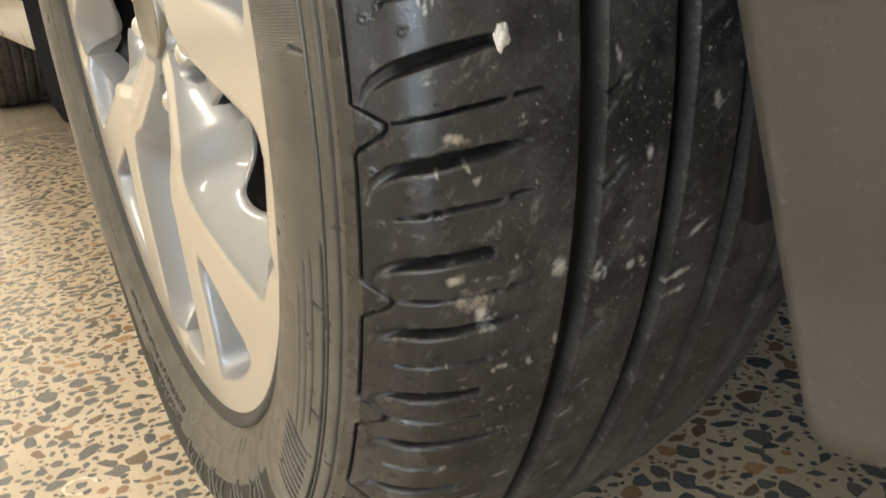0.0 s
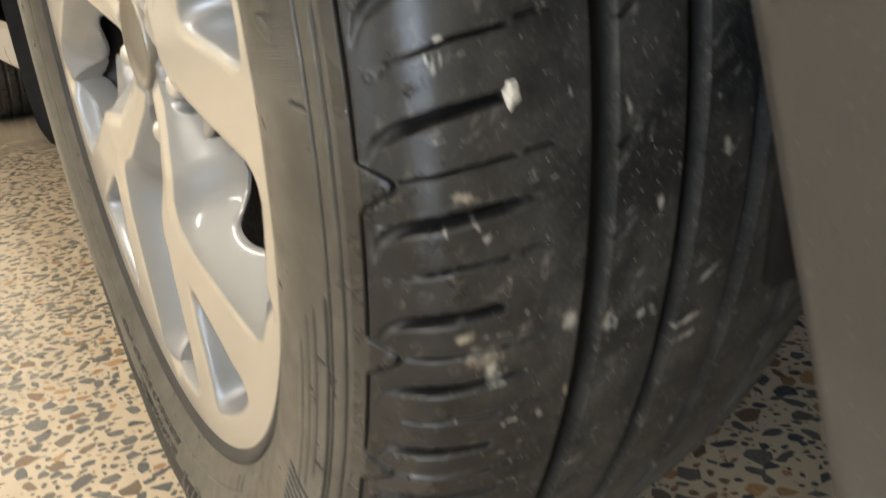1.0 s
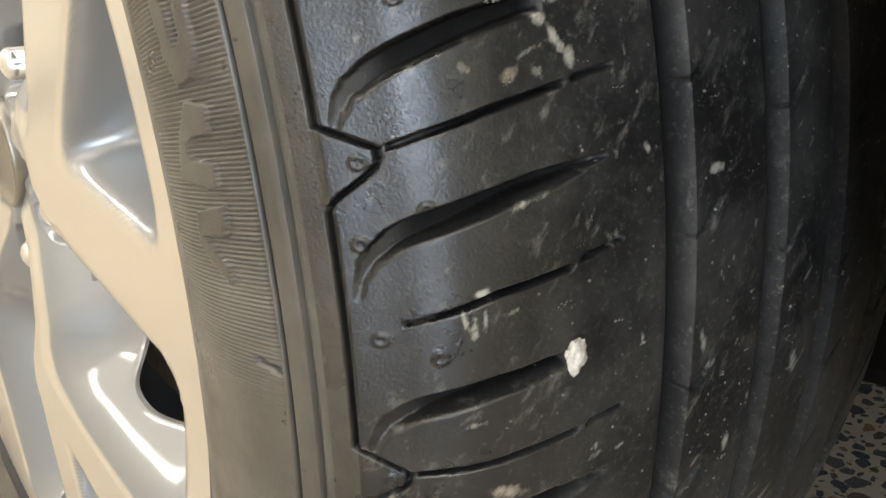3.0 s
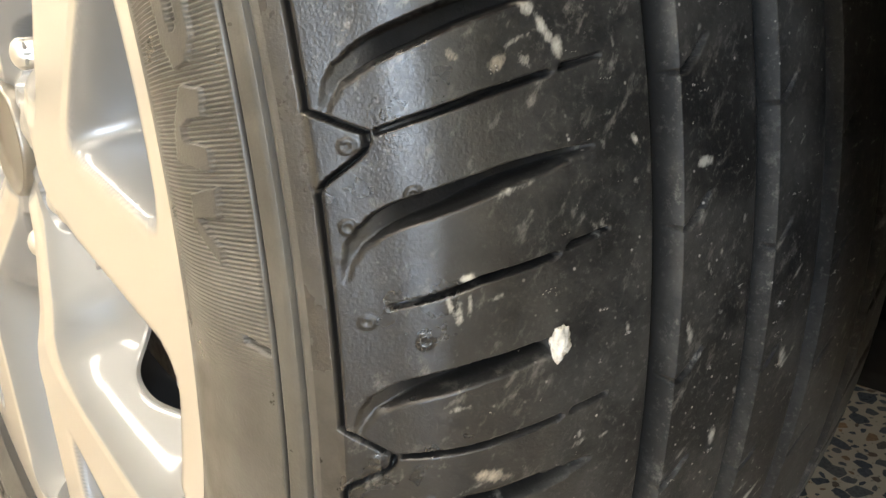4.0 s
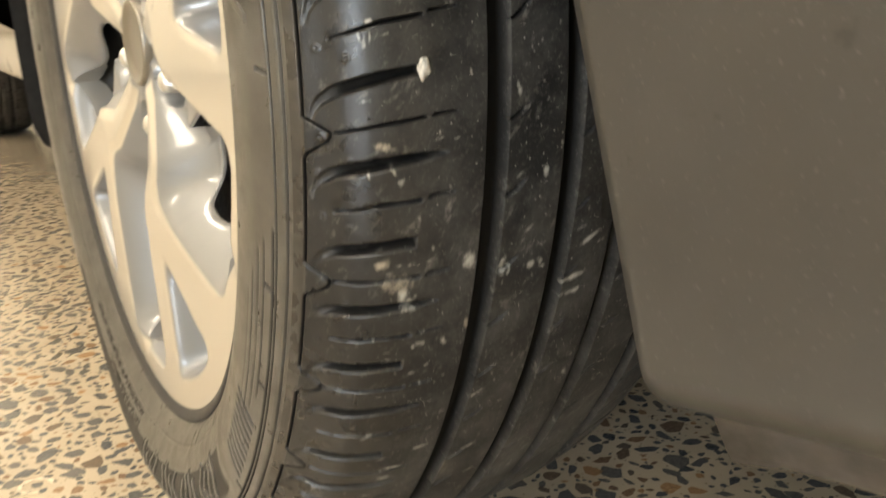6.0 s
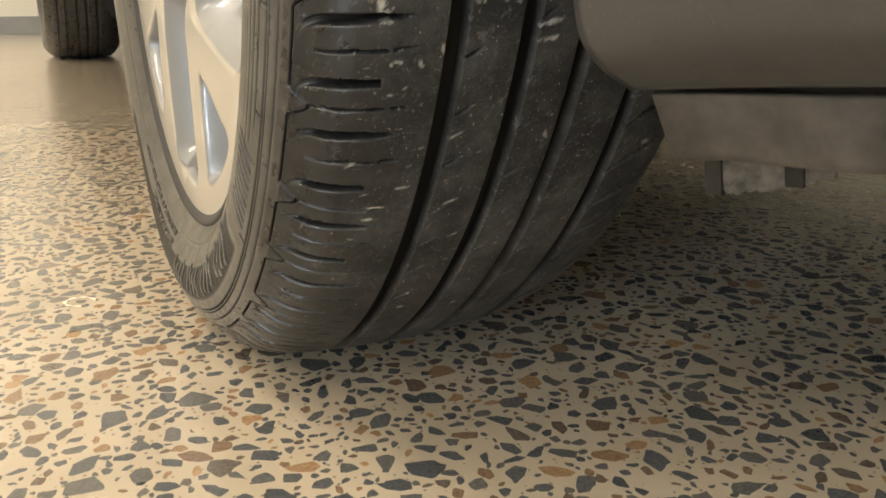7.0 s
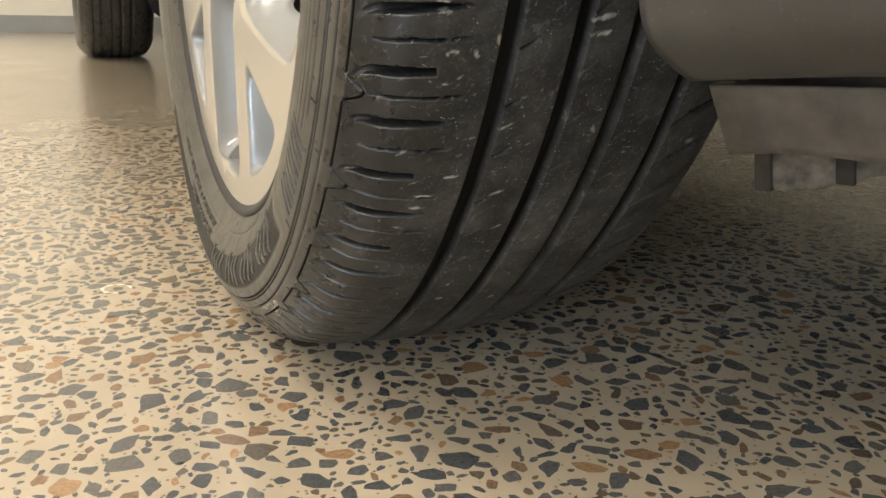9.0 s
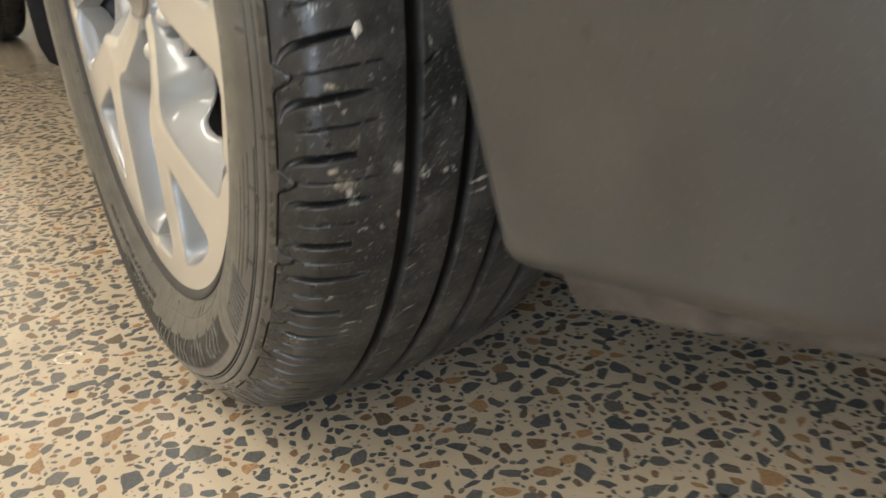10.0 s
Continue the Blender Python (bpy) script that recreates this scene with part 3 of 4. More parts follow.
    D += 0.9 * (hsh > 0.4) * band(RS, 261, 265, 0.3) * side * (band(T, -124, -92, 0.5))
    D += 0.9 * (hsh > 0.4) * band(RS, 268, 273, 0.3) * side * (band(T, -112, -92, 0.5))
    # flash ticks
    for a in (-14.8, -22.5, -24.2, -48, -60, -62.5):
        D += 1.0 * band(T + (RS - 256) * 0.04, a - 0.16, a + 0.16, 0.1) * band(RS, 252, 258, 0.5) * side
    for a in (-0.9, -16.2, -25.8, -42, 20.0):
        D += 0.9 * band(T + (RS - 300) * 0.05, a - 0.12, a + 0.12, 0.1) * band(RS, 296.5, 303.5, 0.5) * side
    D += 0.5 * band(RS, 258.4, 259.1, 0.4) * side
    return D


def tyre_skin(lat, r, th):
    """Local places (m) of skin points, with the tyre settled on the floor; arrays of one shape."""
    a = th * math.pi / 180
    z = r * np.sin(a)
    y = -r * np.cos(a)
    low = np.exp(-((th + 90) / 30.0) ** 2)
    side = np.exp(-((r - 277) / 20.0) ** 2)
    x = lat - 5.0 * low * side * (lat < 100) + 5.0 * low * side * (lat >= 100)
    zmin = -FRONT_C.z * 1000 - 1.2
    k = 7.0
    z = zmin + k * np.logaddexp(0, (z - zmin) / k)
    return np.stack([x, y, z], -1) / 1000


# patches of dried dirt on the tread: mm across, degrees round, half width and half height in mm, tan or white, lean
PATCHES = (
    (18.8, -13.5, 6.6, 5.0, 1, .3), (20.8, -14.2, 3.0, 3.2, 0, .3), (14.0, -12.2, 3.6, 2.6, 1, .4), (22.6, -14.9, 4.2, 5.0, 0, .3), (46.7, -16.85, 1.3, 3.4, 1, .1),
    (13.8, -5.0, 4.0, 1.9, 1, -.2), (16.0, -6.4, 1.2, 3.2, 0, .5), (18.8, -7.0, .9, 2.8, 0, -.4), (29.5, -17.95, 3.2, 1.3, 0, 0),
    (38.5, -18.1, 1.6, 2.8, 0, .3), (12.9, -17.6, .8, 1.3, 0, 0), (44.7, -12.4, 3.4, 5.4, 0, .2), (58.4, -13.1, 2.6, 5.6, 0, .1),
    (61.5, -13.4, 1.1, 3.2, 0, 0), (70.4, -13.4, 3.2, 2.2, 0, .2), (75.0, -13.2, 1.6, 2.2, 0, 0), (94.0, -15.0, 9.5, 1.8, 0, .3),
    (93.1, -16.2, 7.0, 1.8, 0, .2), (98.0, -12.2, 10.0, 1.6, 0, .5), (92.8, -11.4, 3.2, 1.2, 0, .5), (72.8, -7.2, 1.6, 3.2, 0, .2),
    (97.3, -5.2, 2.0, 4.4, 0, .3), (59.8, -2.2, 1.3, 3.4, 0, .2), (9.8, 1.78, 1.7, .9, 0, 0), (7.6, 1.0, .6, 2.6, 0, .1), (8.9, .6, .8, 4.4, 0, 0), (10.3, .9, .6, 3.0, 0, -.1),
    (11.0, 8.1, 1.3, 1.8, 1, .3), (17.0, 7.7, 3.4, 1.8, 1, .5), (21.8, 7.7, 1.7, 2.6, 0, .4), (25.9, 8.5, 1.2, 3.4, 0, .5),
    (28.3, 7.95, 1.4, 2.4, 0, .1), (23.0, 9.2, 1.6, 2.4, 0, .5), (63.1, 3.75, 3.6, 1.3, 0, 0), (30.8, -4.27, .8, 1.1, 0, 0),
    (30.0, -30.4, 5.5, 1.1, 0, .1), (29.0, -31.7, 5.5, 1.0, 0, .1), (40.6, -28.3, 4.4, 1.3, 0, .2), (24.0, -34.1, 3.4, 1.3, 0, 0),
    (65.0, -45.8, 3.2, 2.2, 0, .4), (98.0, -46.4, 2.8, 1.8, 0, .4), (173.4, -34.5, 1.4, 3.2, 0, .2), (171.0, -26.4, 3.2, 2.2, 0, .4),
    (127.6, -26.5, 2.2, 1.2, 0, .3), (104.0, -24.0, 2.0, 3.0, 0, .5), (66.0, -30.0, 5.0, 1.6, 0, .5), (74.0, -34.0, 4.0, 1.4, 0, .5))


def dirt_field(lat, v, th):
    """How thickly white scuffs and tan mud lie on each point of the tread, 0 to 1."""
    white, tan = np.zeros((len(lat), len(th))), np.zeros((len(lat), len(th)))
    sh = tread_shear(lat, v)
    drng = np.random.default_rng(5)
    specks = []
    for _ in range(330):
        rib = ((8, 46), (58, 79), (89, 107), (118, 142), (153, 180))[int(drng.choice(5, p=(.34, .24, .18, .14, .10)))]
        long_ = drng.random() < 0.5
        specks.append((drng.uniform(*rib), drng.uniform(-66, 14), drng.uniform(1.8, 5.5) if long_ else drng.uniform(.5, 1.1), drng.uniform(.5, 1.0) if long_ else drng.uniform(.8, 2.6), 0, drng.uniform(.1, .7), drng.uniform(.3, .72)))
    for la, t0, w, h, mud_, lean, much in (*((*p, 1.0) for p in PATCHES), *specks):
        rows = np.where((np.abs(lat - la) < w + h) & (v > -4))[0]
        cols = np.where(np.abs(th - t0) < (w + h) / 5.5 + 1.6)[0]
        if not len(rows) or not len(cols):
            continue
        u = lat[rows][:, None] - la + 0 * th[cols][None, :]
        q = (th[cols][None, :] + sh[rows][:, None] - t0) * math.pi / 180 * 330
        e = np.hypot((u * math.cos(lean) + q * math.sin(lean)) / w, (q * math.cos(lean) - u * math.sin(lean)) / h)
        out = tan if mud_ else white
        out[np.ix_(rows, cols)] = np.maximum(out[np.ix_(rows, cols)], much * (1 - sstep(0.1, 1.15, e)))
    return white, tan


def build_tyre(parent):
    lat, r, v = tyre_rows()
    th = np.r_[np.arange(-180, -105, 1.1), np.arange(-105, -72, .17), np.arange(-72, -4.5, .092), np.arange(-4.5, 15.5, .034), np.arange(15.5, 42, .3), np.arange(42, 180, 1.1)]
    D = tyre_relief(lat, r, v, th)
    tl_, tr_ = np.gradient(lat, v), np.gradient(r, v)
    ln = np.hypot(tl_, tr_)
    nl, nr = -tr_ / ln, tl_ / ln
    LAT = lat[:, None] - D * nl[:, None]
    RAD = r[:, None] - D * nr[:, None]
    P = tyre_skin(LAT, RAD, th[None, :] + tread_shear(lat, v)[:, None])
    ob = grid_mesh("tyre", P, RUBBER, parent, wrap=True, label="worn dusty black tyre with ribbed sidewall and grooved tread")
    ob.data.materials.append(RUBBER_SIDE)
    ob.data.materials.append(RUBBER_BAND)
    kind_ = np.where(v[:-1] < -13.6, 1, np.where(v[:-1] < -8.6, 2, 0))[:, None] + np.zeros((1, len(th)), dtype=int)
    # depth mask: grooves and sunk side lines get the shade-dark base
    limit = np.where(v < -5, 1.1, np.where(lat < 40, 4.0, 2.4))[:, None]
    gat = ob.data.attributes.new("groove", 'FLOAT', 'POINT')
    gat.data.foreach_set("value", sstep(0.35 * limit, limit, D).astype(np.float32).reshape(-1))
    for nm, field in zip(("scuff", "mud"), dirt_field(lat, v, th)):
        ob.data.attributes.new(nm, 'FLOAT', 'POINT').data.foreach_set("value", field.astype(np.float32).reshape(-1))
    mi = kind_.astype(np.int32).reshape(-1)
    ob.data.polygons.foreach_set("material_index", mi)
    return ob


def revolve(name, pts, material, parent, seg=160, label=""):
    p = np.array(pts, float) / 1000
    a = np.linspace(0, 2 * math.pi, seg, endpoint=False)
    P = np.stack([np.broadcast_to(p[:, :1], (len(p), seg)), -p[:, 1:] * np.cos(a)[None], p[:, 1:] * np.sin(a)[None]], -1)
    return grid_mesh(name, P, material, parent, wrap=True, label=label)


def spoke_mesh():
    """One fifth of the wheel's face: a ridge from the hub that forks to the rim, with sloping flanks, half a slot on each side."""
    rs = np.r_[np.linspace(24, 94, 44), np.linspace(95, 116, 24), np.linspace(117, 202, 46), np.linspace(203, 211, 14), np.linspace(212, 234, 14)]
    hi_ = np.interp(rs, [95, 97, 100, 106, 115, 130, 150, 170, 190, 203, 209, 211], [31.5, 31, 29.5, 25.5, 21, 18.3, 22, 27.5, 31, 32, 33, 34])
    lo_ = np.interp(rs, [95, 97, 100, 106, 115, 130, 195, 203, 209, 211], [-40.5, -39.5, -38, -33.5, -29, -26, -25, -25.8, -30, -38])
    even = np.linspace(95, 211, 117)
    soft_k = np.exp(-0.5 * (np.arange(-12, 13) / 5.0) ** 2)
    for edge in (hi_, lo_):
        line = np.interp(even, rs, edge)
        fair = np.convolve(np.pad(line, 12, mode="reflect", reflect_type="odd"), soft_k / soft_k.sum(), "valid")
        edge[:] = np.interp(rs, even, fair)
    hw = (rs > 95) & (rs < 211)
    f01 = np.linspace(0, 1, 160)
    F_ = np.radians(lo_[:, None] + (hi_ - lo_)[:, None] * f01[None, :])
    R_ = np.broadcast_to(rs[:, None], F_.shape)
    X, Y = R_ * np.cos(F_), R_ * np.sin(F_)
    ridge = np.interp(R_, [24, 32, 48, 62, 95, 130, 200, 222, 234], [14, 13, 11.5, 9, 2.5, 0.5, 0.5, -1.5, -3.6])

    def arm(x0, y0, x1, y1, w0, w1):
        t = np.clip(((X - x0) * (x1 - x0) + (Y - y0) * (y1 - y0)) / ((x1 - x0) ** 2 + (y1 - y0) ** 2), 0, 1)
        return np.hypot(X - x0 - t * (x1 - x0), Y - y0 - t * (y1 - y0)) - (w0 + (w1 - w0) * t)

    pol = lambda r, a: (r * math.cos(math.radians(a)), r * math.sin(math.radians(a)))
    d_main = np.minimum.reduce([arm(*pol(34, 4), *pol(82, -1), 9, 13), arm(*pol(82, -1), *pol(110, -11), 13, 17),
                                arm(*pol(110, -11), *pol(185, -16.4), 15, 17), arm(*pol(185, -16.4), *pol(226, -18), 17, 16)])
    d_branch = np.minimum.reduce([arm(*pol(110, -9), *pol(147, 6), 14, 16), arm(*pol(147, 6), *pol(181, 13.5), 16, 20), arm(*pol(181, 13.5), *pol(226, 21), 20, 22)])
    d = -5 * np.log(np.exp(-d_main / 5) + np.exp(-d_branch / 5) + np.exp(-(214 - R_) / 5))
    core = np.interp(R_, [34, 82, 110, 185, 226], [4, -1, -11, -16.4, -18])
    between = (np.degrees(F_) < np.interp(R_, [110, 147, 181, 226], [-9, 6, 13.5, 21])) & (np.degrees(F_) > core) & (R_ > 120)
    flank = 32 * sstep(-3, 34, np.clip(d, 0, None)) - 32 * float(sstep(-3, 34, np.array(0.0)))
    steep = 14 * sstep(0, 7, d)
    left_side = np.degrees(F_) < core
    pocket = 20 * sstep(0.0, 11, d) + 4 * sstep(150, 215, R_) * sstep(2, 8, d)
    lat = ridge + np.where(between, pocket, np.where(left_side & (R_ > 92), steep, flank))
    # a soft crown on the arms and a rounded edge to the slot
    lat = lat - 2.2 * sstep(0, 8, -d)
    gap = np.minimum(f01, 1 - f01)[None, :] * np.radians(hi_ - lo_)[:, None] * R_
    lat = lat + 1.0 * np.exp(-gap / 0.8) * hw[:, None]
    # neighbours meet at one height where no slot parts them
    meet = np.interp(R_, [24, 40, 62, 95, 96, 210, 211, 234], [14, 13, 22, 27, 27, 6, 4, -3.6])
    near_ = np.exp(-(gap / 9.0) ** 2) * (~hw)[:, None]
    lat = lat * (1 - near_) + meet * near_
    for side_ in (-36, 36):
        nx, ny = pol(53, side_)
        dn = np.hypot(X - nx, Y - ny)
        lat = np.maximum(lat, 46 * (1 - sstep(14, 16.0, dn)))
    P = np.stack([lat, -R_ * np.cos(F_), R_ * np.sin(F_)], -1) / 1000
    nr, nc = lat.shape
    idx = np.arange(nr * nc).reshape(nr, nc)
    q = np.stack([idx[:-1, :-1], idx[:-1, 1:], idx[1:, 1:], idx[1:, :-1]], -1).reshape(-1, 4)
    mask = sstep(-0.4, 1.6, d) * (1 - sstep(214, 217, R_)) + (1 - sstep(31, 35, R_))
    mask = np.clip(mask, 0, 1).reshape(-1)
    V_ = [P.reshape(-1, 3)]
    Q_ = [q]
    base = nr * nc
    for col in (0, nc - 1):
        top = P[:, col]
        deep = top + np.stack([np.interp(rs, [94.9, 95, 188, 206, 211, 211.1], [0, .0015, .002, .020, .021, 0]), 0 * rs, 0 * rs], -1)
        V_ += [top, deep]
        k = np.arange(nr - 1)
        Q_.append(np.stack([base + k, base + k + 1, base + nr + k + 1, base + nr + k], -1)[(hw[:-1] > 0) | (hw[1:] > 0)])
        base += 2 * nr
    Q_ = np.concatenate(Q_)
    me = bpy.data.meshes.new("spoke")
    me.from_pydata(np.concatenate(V_).tolist(), [], Q_.tolist())
    me.materials.append(ALLOY)
    fin = me.attributes.new("finish", 'FLOAT', 'POINT')
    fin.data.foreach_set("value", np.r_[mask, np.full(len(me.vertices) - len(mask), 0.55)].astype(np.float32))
    me.polygons.foreach_set("use_smooth", np.ones(len(Q_), dtype=bool))
    me.update()
    return me


def build_wheel(name, place, steer, spin, tyre=True):
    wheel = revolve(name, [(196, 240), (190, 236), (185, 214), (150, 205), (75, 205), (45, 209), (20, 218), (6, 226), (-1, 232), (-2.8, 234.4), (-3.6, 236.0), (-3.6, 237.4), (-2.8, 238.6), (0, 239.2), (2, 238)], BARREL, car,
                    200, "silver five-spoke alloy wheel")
    wheel.matrix_basis = pose(*place, 0, 0, steer) @ pose(0, 0, 0, 0, 0.45, 0)
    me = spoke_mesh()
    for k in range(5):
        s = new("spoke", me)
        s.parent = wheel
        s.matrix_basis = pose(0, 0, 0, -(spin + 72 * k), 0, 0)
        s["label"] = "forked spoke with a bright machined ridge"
        a = radians(spin + 36 + 72 * k)
        bm = bmesh.new()
        turn = Matrix.Translation((0.032, -0.053 * math.cos(a), 0.053 * math.sin(a))) @ Matrix.Rotation(radians(-90), 4, 'Y')
        bmesh.ops.create_cone(bm, cap_ends=True, segments=6, radius1=0.0080, radius2=0.0074, depth=0.036, matrix=turn)
        bmesh.ops.bevel(bm, geom=bm.edges[:], offset=0.0012, segments=2, affect='EDGES')
        bmesh.ops.create_uvsphere(bm, u_segments=16, v_segments=8, radius=0.0068, matrix=turn @ Matrix.Translation((0, 0, 0.0155)) @ Matrix.Diagonal((1, 1, 0.7, 1)))
        part("lug_nut", bm, CHROME, wheel, "bright domed wheel nut", True)
    revolve("centre_cap", [(16, 27), (11.5, 26.8), (10.2, 25.8), (10.4, 24.4), (12.2, 23), (13.4, 18), (14.2, 8), (14.4, 0.1)], CAP, wheel, 48, "grey round centre cap")
    revolve("brake_disc", [(96, 70), (72, 72), (72, 148), (96, 148), (96, 70)], IRON, wheel, 96, "dull iron brake disc")
    revolve("hub", [(60, 0.1), (60, 72), (130, 74), (130, 150)], DARK, wheel, 48, "dark hub behind the spokes")
    return wheel


wheel = build_wheel("wheel", FRONT_C, STEER, 11.5)
build_tyre(wheel)


def tread_place(lat_mm, th_deg, lift=0.25):
    """Local place on the tread's outer skin, a little above it."""
    p = np.array(PROFILE[12:25], float)
    r = np.interp(lat_mm, p[:, 0], p[:, 1]) + lift
    return tyre_skin(np.asarray(lat_mm, float), np.asarray(r, float), np.asarray(th_deg, float))


rng = np.random.default_rng(7)


SMEARS = {"scuff_dirt": ([], [], MARK)}


def tread_mark(lat, th, w, h, lean=0.0):
    """A cluster of thin smears of dried dirt that hug the tread: w across, h round the tyre, mm."""
    verts, faces, _ = SMEARS["scuff_dirt"]
    w, h = w * 0.8, h * 0.8
    long_ = max(w, h)
    way = lean if w > h else lean + math.pi / 2
    count = int(np.clip(w * h * 3.2, 2, 90))
    for _ in range(count):
        du, dq = rng.normal(0, 0.24) * w, rng.normal(0, 0.24) * h
        n = 9
        a = np.linspace(0, 2 * math.pi, n, endpoint=False)
        ln, wd = long_ * rng.uniform(0.02, 0.12), max(0.08, min(w, h) * rng.uniform(0.02, 0.08))
        jit = rng.uniform(0.6, 1.2, n)
        tilt = way + rng.normal(0, 0.22)
        x_, y_ = ln * jit * np.cos(a), wd * jit * np.sin(a)
        u, q = du + x_ * math.cos(tilt) - y_ * math.sin(tilt), dq + x_ * math.sin(tilt) + y_ * math.cos(tilt)
        u, q = np.r_[u, u.mean()], np.r_[q, q.mean()]
        lift = np.r_[np.full(n, 0.02), 0.16]
        k = len(verts)
        verts += tread_place(lat + u, th + q / 330 * 180 / math.pi, lift).tolist()
        faces += [(k + m, k + (m + 1) % n, k + n) for m in range(n)]


for _ in range(520):
    la = float(rng.choice([rng.uniform(10, 46), rng.uniform(58, 78), rng.uniform(90, 105), rng.uniform(117, 136), rng.uniform(150, 178)]))
    long_way = rng.random() < 0.45
    tread_mark(la, float(rng.uniform(-66, 13)), float(rng.uniform(1.5, 5.0) if long_way else rng.uniform(.4, 1.2)), float(rng.uniform(.5, 1.2) if long_way else rng.uniform(.6, 2.4)), float(rng.uniform(.2, .8)))
for nm_, (vs_, fs_, mt_) in SMEARS.items():
    tagged(link_mesh(nm_, vs_, fs_, mt_, wheel, True, "dried pale dirt smeared on the tread"), kind="stuff")

# the white pebble wedged in a tread groove
bm = bmesh.new()
bmesh.ops.create_icosphere(bm, subdivisions=4, radius=1)
for vtx in bm.verts:
    q = noise.noise(vtx.co * 1.6 + Vector((3, 1, 7))) * 0.4 + noise.noise(vtx.co * 3.7) * 0.22 + noise.noise(vtx.co * 8.3) * 0.12
    vtx.co *= 1 + q
    vtx.co = Vector((vtx.co.x * 2.05, vtx.co.y * 1.5, vtx.co.z * 3.1)) / 1000
pebble = part("pebble", bm, STONE, None, smooth=True)
pebble.matrix_world = CAR @ wheel.matrix_basis @ Matrix.Translation(tread_place(25.3, -0.75, 0.4).tolist()) @ pose(0, 0, 0, 8, 0, 0)
tagged(pebble, "small white stone wedged in a groove of the tyre tread", "stone")

# ---- rear wheel ----
rear = build_wheel("wheel", (FRONT_C.x, 3.05, FRONT_C.z), 0.0, 31.0)


def build_plain_tyre(parent):
    """The rear tyre: the same section with its long grooves."""
    lat, r, v = tyre_rows(2.2)
    th = np.arange(-180, 180, 1.5)
    D = np.zeros((len(lat), len(th)))
    for a, b in ((48, 56), (81, 88), (107.5, 115), (139, 146), (24, 27)):
        D = np.maximum(D, 6 * band(lat[:, None], a, b, 1.2) + 0 * th[None])
    RAD = r[:, None] - D * (r[:, None] > 305)
    P = tyre_skin(np.broadcast_to(lat[:, None], RAD.shape), RAD, np.broadcast_to(th[None, :], RAD.shape))
    return grid_mesh("tyre", P, RUBBER_FAR, parent, wrap=True, label="black tyre with straight grooves")


build_plain_tyre(rear)

for b_ in (FRONT_C.y, 3.05):
    copy_thing(rear, pose(1.80 - FRONT_C.x, b_, FRONT_C.z, 0, 0, 180))

# ---- bodywork ----
# front bumper corner: from the wheel opening forward and inwards
def bumper_way(s):
    """The heading of the bumper's plan curve, in radians inboard of straight ahead, s metres along it."""
    s = np.asarray(s, float)
    return np.radians(9 + 32 * sstep(0.05, 0.26, s) + 47 * sstep(0.2, 0.8, s))


nz, ns = 60, 70
zz = 0.2186 + 0.4814 * np.linspace(0, 1, nz) ** 1.5
ss = np.linspace(0, 0.92 ** (1 / 1.3), ns) ** 1.3
Pb = np.zeros((nz, ns + 6, 3))
for a, z in enumerate(zz):
    i0, b0 = 0.1327 - 0.17 * (z - 0.265), 0.0946 + 0.105 * (z - 0.265)
    if z < 0.239:
        i0 += 95 * (0.239 - z) ** 2.2
        b0 += 1.0 * (0.239 - z) ** 1.5
    # above the crease the face stands upright, below it falls back
    crease = 0.009 * float(sstep(0.215, 0.31, np.array(z)))
    for c, s_ in enumerate(ss):
        ang = float(bumper_way(s_))
        # walk along the plan curve
        n_ = 24
        t_ = np.linspace(0, s_, n_)
        an = bumper_way(t_)
        di, db = float(np.mean(np.sin(an))) * s_, -float(np.mean(np.cos(an))) * s_
        out = np.array([-math.cos(ang), -math.sin(ang)])
        off = crease * float(sstep(0.02, 0.12, np.array(s_)))
        lift = 0.030 * (1 - math.exp(-s_ / 0.22)) * float(1 - sstep(0.22, 0.34, np.array(z)))
        Pb[a, c + 6] = (i0 + di + out[0] * off, b0 + db + out[1] * off, z + lift)
    # rolled edge into the wheel opening
    for c in range(6):
        t = (6 - c) / 6
        Pb[a, c] = Pb[a, 6] + np.array([0.022 * t + 0.004 * math.sin(t * 1.57), 0.004 * math.sin(t * math.pi), 0])
grid_mesh("bumper", Pb, BUMPER, car, label="dusty dark grey bumper corner beside the wheel")
# the other half of the bumper, mirrored about the middle of the car
MID = float(Pb[:, -1, 0].max())
grid_mesh("bumper", (Pb * np.array([-1, 1, 1]) + np.array([2 * MID, 0, 0]))[:, ::-1], BUMPER, car, label="dusty dark grey bumper corner on the far side")
# folded bottom of the bumper
lower = np.stack([Pb[0], Pb[0] + np.array([0.003, 0.002, -0.0012]), Pb[0] + np.array([0.012, 0.006, 0.001]), Pb[0] + np.array([0.030, 0.016, 0.012])])
grid_mesh("bumper_lip", lower, BUMPER, car)

